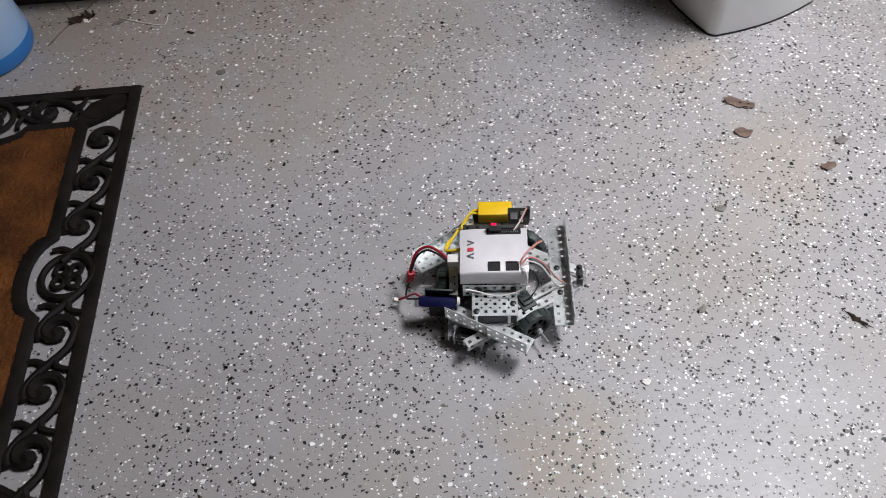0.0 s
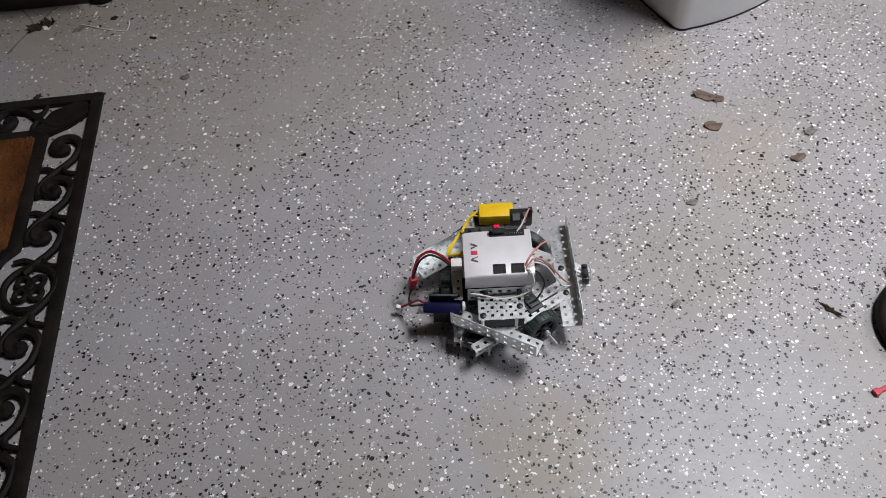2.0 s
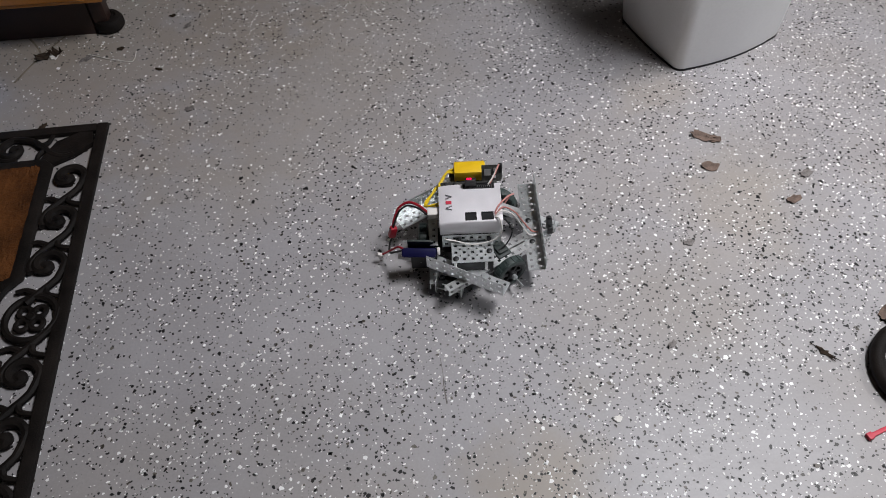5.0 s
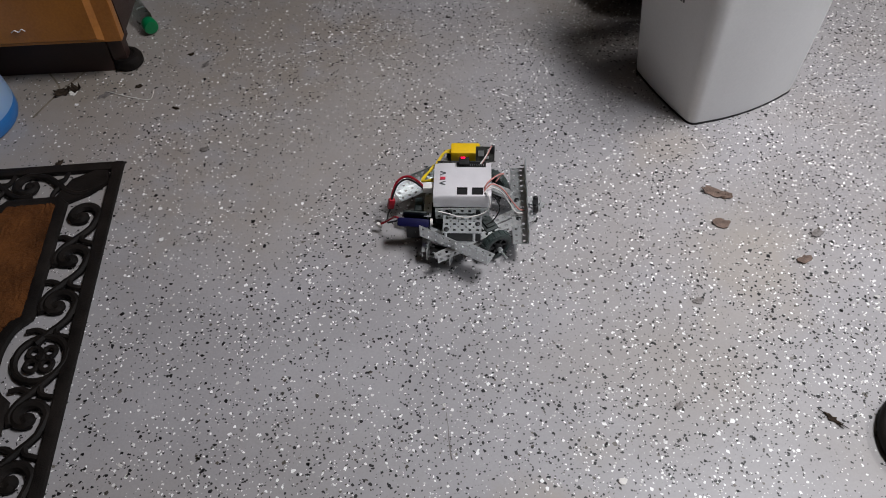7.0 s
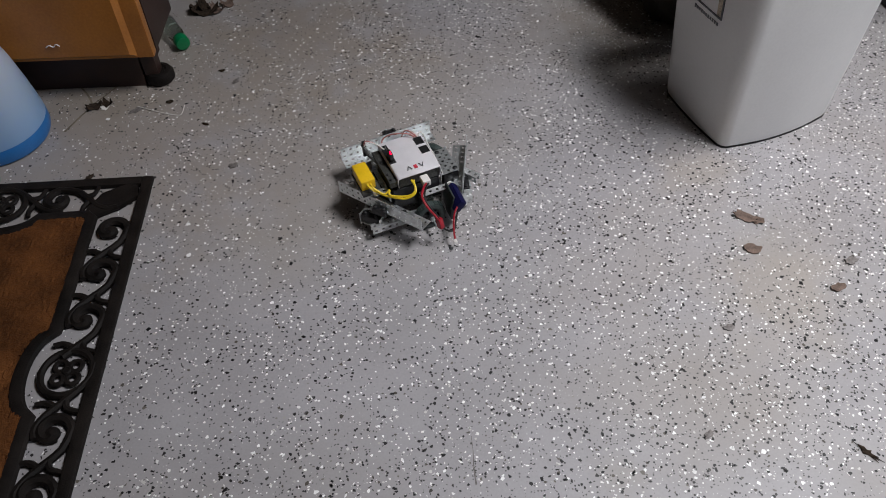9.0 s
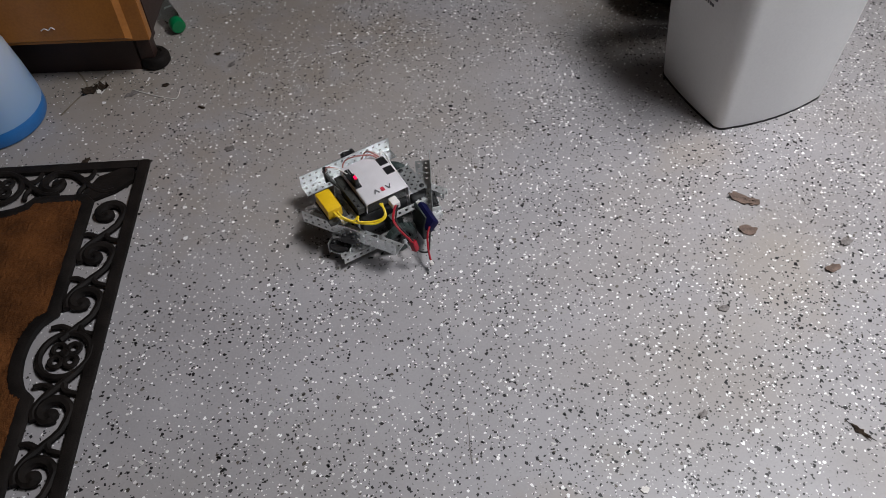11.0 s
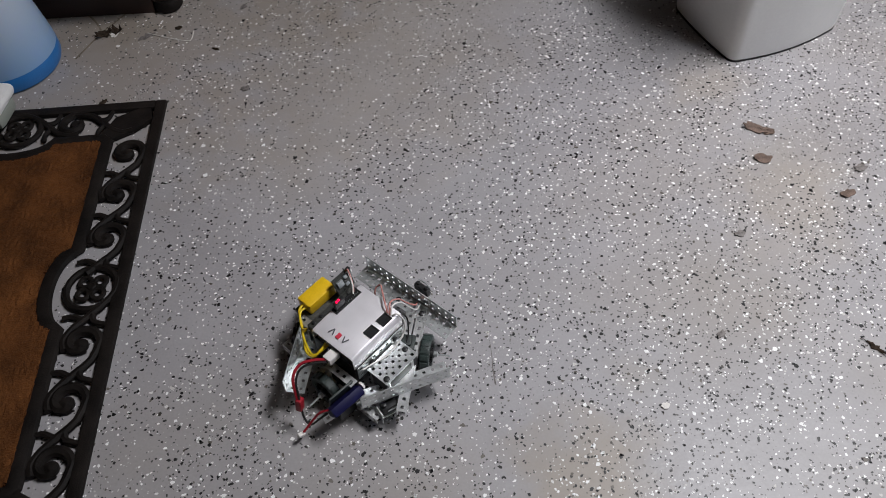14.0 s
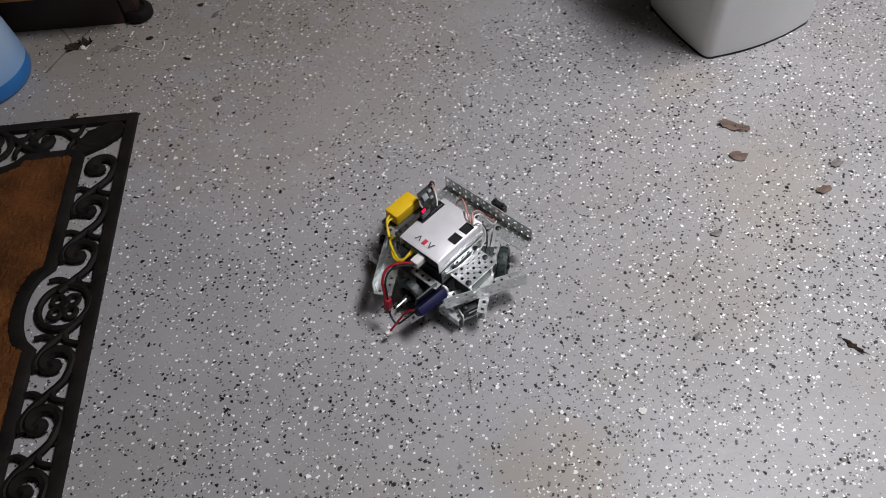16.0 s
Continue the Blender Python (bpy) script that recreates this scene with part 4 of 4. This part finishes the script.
def corner_switch(robot, x, y, z, ang):
    """A long limit switch in a bright bent bracket at the end of a beam."""
    m = pose(x, y, z, 0, 0, ang)
    bm = bmesh.new()
    box(bm, 0, 0, 0, 0.033, 0.0125, 0.0150, m, 0.0016)
    for s in (-1, 1):
        lathe(bm, [(0.0036, 0), (0.0036, 0.0036), (0.002, 0.0046)], 12, m @ pose(s * 0.0115, 0, 0.0075))
    sw = part("limit_switch", bm, M_BLACK, robot, "black plastic limit switch")
    bm = bmesh.new()
    box(bm, -0.0200, -0.002, -0.006, 0.0016, 0.0150, 0.0260, m, 0.0005)
    box(bm, 0.0200, -0.002, -0.006, 0.0016, 0.0150, 0.0260, m, 0.0005)
    box(bm, 0, 0, -0.0100, 0.0384, 0.0150, 0.0016, m)
    part("bracket", bm, M_ALU, sw, "bright bent aluminium bracket")
    bm = bmesh.new()
    rod(bm, m @ Vector((-0.010, -0.008, 0.0035)), m @ Vector((0.019, -0.0085, 0.0035)), 0.0010, 6)
    part("lever", bm, M_STEEL, sw)


def wire(robot, name, pts, r, material, label=""):
    bm = bmesh.new()
    tube(bm, spline(pts, 7), r, 7)
    return part(name, bm, material, robot, label)


def robot_thing():
    robot = empty("wheeled_robot", pose(0.648, -0.5445, 0, 0, 0, -6))
    tagged(robot, "three-wheeled perforated-steel hobby robot with silver controller", "robot")
    controller(robot)
    # base beams: two in a V to the front, one across the rear
    def bar(p, ang, n, z, wide):
        bm = bmesh.new()
        holed_bar(bm, n, pose(p[0], p[1], z, 0, 0, ang), wide)
        part("beam", bm, M_ALU, robot, "perforated aluminium channel")
    bar((-0.0370, -0.1195), 31.5, 15, 0.0460, 1)
    bar((-0.034, 0.088), -28.5, 15, 0.0440, 1)
    for p, ang, n in (((0.035, -0.0565), 31.5, 5), ((0.012, 0.055), -28.5, 6)):
        bm = bmesh.new()
        perforated(bm, n, 1, pose(p[0], p[1], 0.0475, 0, 0, ang))
        perforated(bm, n, 1, pose(p[0], p[1], 0.0475, 0, 0, ang) @ pose(0, PITCH, 0, 90, 0, 0) @ pose(0, -PITCH, 0))
        part("motor_bracket", bm, M_ALU, robot)
    bar((-0.0525, -0.0905), 90, 15, 0.0290, 1)
    # three bumpers
    bumper_part(robot, pose(0.0812, 0.0925, 0.046, 0, 0, -89.2), 14)
    bumper_part(robot, pose(0.0545, -0.1075, 0.046, 0, 0, 151.5), 10)
    bumper_part(robot, pose(-0.1055, 0.0075, 0.046, 0, 0, 32), 14)
    for x, y in ((0.092, 0.013), (0.0945, -0.030)):
        screw(robot, x, y, 0.046, 0.0042)
    screw(robot, -0.066, 0.040, 0.046, 0.0042)
    # side plate on standoffs
    bm = bmesh.new()
    perforated(bm, 5, 3, pose(-0.0313, -0.0820, 0.068, 0, 0, 0), 0.0014, 0.0022, 0.0019)
    plate = part("side_plate", bm, M_STEEL, robot, "bright perforated steel plate")
    screw(robot, -0.0250, -0.0757, 0.068, 0.0045)
    screw(robot, 0.0258, -0.0630, 0.068, 0.0042)
    for x, y, z0 in ((-0.026, -0.079, 0.046), (0.020, -0.079, 0.044)):
        bm = bmesh.new()
        rod(bm, (x, y, z0), (x, y, 0.067), 0.003, 8)
        part("standoff", bm, M_ALU, robot)
    bm = bmesh.new()
    box(bm, 0.0, -0.066, 0.052, 0.062, 0.030, 0.026, None, 0.003)
    part("gear_motor", bm, M_BLACK, robot, "black motor under the side plate")
    # added dark block that stands in for the shaded space between the parts
    bm = bmesh.new()
    box(bm, -0.004, 0.006, 0.058, 0.082, 0.086, 0.044, None, 0.004)
    part("core_filler", bm, M_BLACK, robot, "plain dark block filling the shaded space under the controller")
    # rear upright strip and white plug
    bm = bmesh.new()
    perforated(bm, 1, 4, pose(-0.0640, -0.0455, 0.066))
    part("rear_strip", bm, M_ALU, robot)
    bm = bmesh.new()
    box(bm, -0.0565, -0.006, 0.094, 0.018, 0.014, 0.012, None, 0.0015)
    part("plug", bm, M_WWIRE, robot, "white battery plug")
    # navy battery pack
    bm = bmesh.new()
    box(bm, 0, 0, 0, 0.053, 0.0145, 0.024, pose(-0.0805, -0.050, 0.0555, 40, 0, -4), 0.004)
    pack = part("battery_pack", bm, M_NAVY, robot, "navy blue shrink-wrapped battery pack")
    bm = bmesh.new()
    box(bm, 0, 0, 0, 0.040, 0.014, 0.034, pose(-0.074, -0.044, 0.034, 0, 0, -3), 0.002)
    part("battery_cradle", bm, M_BLACK, robot)
    bm = bmesh.new()
    box(bm, 0, 0, 0, 0.040, 0.0030, 0.026, pose(-0.078, -0.0395, 0.062, 12, 0, -4), 0.0008)
    part("backing_plate", bm, M_MOTOR, robot, "dark grey plate behind the battery pack")
    bm = bmesh.new()
    lathe(bm, [(0.006, 0), (0.006, 0.003), (0.004, 0.004)], 12, pose(-0.0525, -0.052, 0.060, 0, 90, 0))
    part("pack_cap", bm, M_WWIRE, pack)
    bm = bmesh.new()
    perforated(bm, 3, 1, pose(-0.1155, -0.0425, 0.0330, 62, 0, -13))
    part("rear_tab", bm, M_ALU, robot)
    # yellow battery and sensor board
    bm = bmesh.new()
    box(bm, 0.003, 0.0845, 0.0905, 0.050, 0.026, 0.020, None, 0.0028)
    part("yellow_battery", bm, M_YELLOW, robot, "yellow shrink-wrapped battery")
    bm = bmesh.new()
    box(bm, 0.0, 0.082, 0.0765, 0.060, 0.034, 0.007, None, 0.001)
    part("battery_tray", bm, M_PCB, robot)
    bm = bmesh.new()
    box(bm, 0, 0, 0, 0.030, 0.0022, 0.026, pose(0.036, 0.062, 0.107, -30, 0, 0))
    board = part("sensor_board", bm, M_PCB, robot, "small black sensor circuit board", False)
    bm = bmesh.new()
    for dx, dz, sx, sz, dy in ((-0.006, 0.002, 0.010, 0.009, -0.003), (0.006, 0.006, 0.005, 0.005, -0.0025), (0.004, -0.005, 0.006, 0.004, -0.0025)):
        box(bm, dx, dy, dz, sx, 0.003, sz, pose(0.036, 0.062, 0.107, -30, 0, 0))
    part("chip", bm, M_STEEL, board)
    bm = bmesh.new()
    box(bm, 0.050, 0.064, 0.108, 0.006, 0.006, 0.032, None, 0.001)
    part("antenna_block", bm, M_BLACK, robot)
    for x, y in ((-0.0205, 0.0855), (0.026, 0.0855)):
        bm = bmesh.new()
        rod(bm, (x, y, 0.043), (x, y, 0.0735), 0.0032, 8)
        part("standoff", bm, M_WWIRE, robot, "white plastic standoff")
    bm = bmesh.new()
    perforated(bm, 1, 2, pose(-0.0405, 0.0560, 0.0800))
    part("battery_tab", bm, M_STEEL, robot)
    # switches
    switch(robot, 0.1225, -0.008, 0.058, 90)
    corner_switch(robot, -0.036, -0.0905, 0.0300, -18)
    corner_switch(robot, -0.040, 0.0930, 0.0300, 38)
    switch(robot, -0.052, 0.080, 0.052, 40)
    # wheels
    wheels = [(wheel_part(robot, "wheel", x, y, ang), x, y, ang) for x, y, ang in ((0.0565, -0.0725, -58), (0.0535, 0.0715, 60), (-0.0745, -0.0035, 180))]
    # wires
    wire(robot, "yellow_wire", [(-0.021, 0.087, 0.094), (-0.032, 0.084, 0.091), (-0.043, 0.070, 0.082), (-0.054, 0.055, 0.078), (-0.067, 0.036, 0.078), (-0.069, 0.019, 0.084), (-0.059, 0.014, 0.091), (-0.046, 0.015, 0.0945)], 0.0019, M_YWIRE)
    wire(robot, "yellow_wire", [(-0.021, 0.081, 0.092), (-0.034, 0.080, 0.092), (-0.046, 0.066, 0.083), (-0.046, 0.056, 0.088), (-0.052, 0.058, 0.082), (-0.064, 0.034, 0.080), (-0.066, 0.018, 0.086), (-0.046, 0.011, 0.093)], 0.0017, M_YWIRE)
    wire(robot, "red_wire", [(-0.065, -0.004, 0.095), (-0.078, 0.006, 0.100), (-0.094, 0.016, 0.098), (-0.110, 0.014, 0.088), (-0.119, 0.004, 0.070), (-0.122, -0.002, 0.056)], 0.0021, M_RWIRE)
    wire(robot, "black_wire", [(-0.065, -0.008, 0.094), (-0.080, 0.003, 0.0985), (-0.096, 0.012, 0.095), (-0.110, 0.009, 0.085), (-0.118, 0.000, 0.068), (-0.123, -0.006, 0.052)], 0.0016, M_BWIRE)
    bm = bmesh.new()
    box(bm, 0, 0, 0, 0.011, 0.009, 0.020, pose(-0.122, -0.003, 0.052, 0, 15, 20), 0.002)
    part("red_connector", bm, M_RWIRE, robot, "red two-pin connector")
    wire(robot, "black_wire", [(-0.123, -0.005, 0.044), (-0.128, -0.014, 0.034), (-0.128, -0.026, 0.030), (-0.118, -0.034, 0.040), (-0.108, -0.042, 0.052)], 0.0016, M_BWIRE)
    wire(robot, "red_wire", [(-0.104, -0.044, 0.058), (-0.113, -0.034, 0.052), (-0.122, -0.028, 0.040), (-0.132, -0.024, 0.028), (-0.140, -0.022, 0.021)], 0.0017, M_RWIRE)
    bm = bmesh.new()
    box(bm, 0, 0, 0, 0.010, 0.006, 0.005, pose(-0.144, -0.021, 0.018, 0, 20, -8), 0.001)
    part("white_tip", bm, M_WWIRE, robot)
    wire(robot, "pink_wire", [(0.036, -0.026, 0.111), (0.042, -0.016, 0.118), (0.058, 0.006, 0.113), (0.068, 0.020, 0.102), (0.064, 0.027, 0.092), (0.055, 0.022, 0.080)], 0.0013, M_PWIRE)
    wire(robot, "pink_wire", [(0.036, -0.030, 0.111), (0.048, -0.020, 0.118), (0.066, -0.018, 0.104), (0.080, -0.016, 0.078), (0.094, -0.018, 0.058), (0.104, -0.014, 0.050)], 0.0013, M_PWIRE)
    wire(robot, "white_wire", [(0.036, -0.032, 0.111), (0.046, -0.026, 0.117), (0.064, -0.022, 0.102), (0.078, -0.022, 0.076), (0.090, -0.024, 0.056), (0.103, -0.020, 0.050)], 0.0011, M_WWIRE)
    wire(robot, "black_wire", [(0.036, -0.034, 0.110), (0.052, -0.030, 0.100), (0.062, -0.034, 0.076), (0.052, -0.044, 0.058), (0.040, -0.050, 0.052)], 0.0012, M_BWIRE)
    wire(robot, "white_wire", [(0.037, -0.033, 0.111), (0.042, -0.039, 0.114), (0.045, -0.047, 0.100), (0.038, -0.051, 0.084), (0.016, -0.053, 0.075), (-0.004, -0.052, 0.073), (-0.022, -0.048, 0.076), (-0.040, -0.046, 0.080)], 0.0012, M_WWIRE)
    wire(robot, "brown_wire", [(0.032, 0.036, 0.111), (0.040, 0.046, 0.120), (0.047, 0.060, 0.126), (0.048, 0.066, 0.118)], 0.0011, M_PWIRE)
    wire(robot, "white_wire", [(0.029, 0.034, 0.111), (0.038, 0.044, 0.119), (0.045, 0.058, 0.124), (0.046, 0.065, 0.116)], 0.0011, M_WWIRE)
    return robot, wheels


ROBOT, WHEELS = robot_thing()

# seconds, x, y, heading in degrees
DRIVE = [
    (0.0, 0.6023, -0.5383, -5.6), (0.5, 0.6487, -0.5455, -6.1), (1.0, 0.6472, -0.5440, -6.2), (1.5, 0.6477, -0.5445, -6.0), (2.0, 0.6472, -0.5495, -4.8),
    (2.5, 0.6390, -0.4655, -5.0), (3.0, 0.6365, -0.4055, -4.3), (3.5, 0.6360, -0.4068, -4.4), (4.0, 0.6357, -0.4060, -4.0), (4.6, 0.6340, -0.4000, -4.2),
    (6.5, 0.6207, -0.2430, -5.4), (7.0, 0.6197, -0.2110, -6.4), (7.5, 0.6102, -0.1740, 4.5), (8.0, 0.5805, -0.1110, 32.1), (8.5, 0.5315, -0.0800, 74.5),
    (9.0, 0.4870, -0.0905, 111.5), (9.2, 0.4770, -0.1063, 117.8), (9.6, 0.4600, -0.1300, 118.8), (11.3, 0.4330, -0.2230, 118.7), (11.5, 0.4510, -0.2575, 118.6), (12.0, 0.5052, -0.3407, 117.2), (12.5, 0.5232, -0.4170, 87.9),
    (13.0, 0.4842, -0.4820, 45.5), (13.5, 0.4408, -0.5288, 45.8), (14.0, 0.3770, -0.6021, 45.8), (14.5, 0.3905, -0.5980, 43.0), (15.0, 0.4397, -0.5442, 43.6), (15.5, 0.4864, -0.4972, 43.2), (16.0, 0.5430, -0.4385, 42.4),
]


def drive_at(t):
    for a, b in zip(DRIVE, DRIVE[1:]):
        if t <= b[0]:
            w = (t - a[0]) / (b[0] - a[0])
            return [p + (q - p) * w for p, q in zip(a[1:], b[1:])]
    return list(DRIVE[-1][1:])


def motions():
    walk(ROBOT, [(t, pose(x, y, 0, 0, 0, a)) for t, x, y, a in DRIVE])
    # each wheel rolls by the way that it covers across its axle
    for wheel, wx, wy, ang in WHEELS:
        rows, turn, last = [], 0.0, None
        for i in range(161):
            x, y, a = drive_at(i * 0.1)
            c, s = math.cos(radians(a)), math.sin(radians(a))
            place = Vector((x + c * wx - s * wy, y + s * wx + c * wy))
            if last is not None:
                d = place - last
                g = radians(a + ang)
                turn += math.degrees((-math.sin(g) * d.x + math.cos(g) * d.y) / WHEEL_R)
            last = place
            rows.append((i * 0.1, pose(wx, wy, WHEEL_R, 0, 0, ang) @ pose(0, 0, 0, -turn, 0, 0)))
        walk(wheel, rows)


motions()
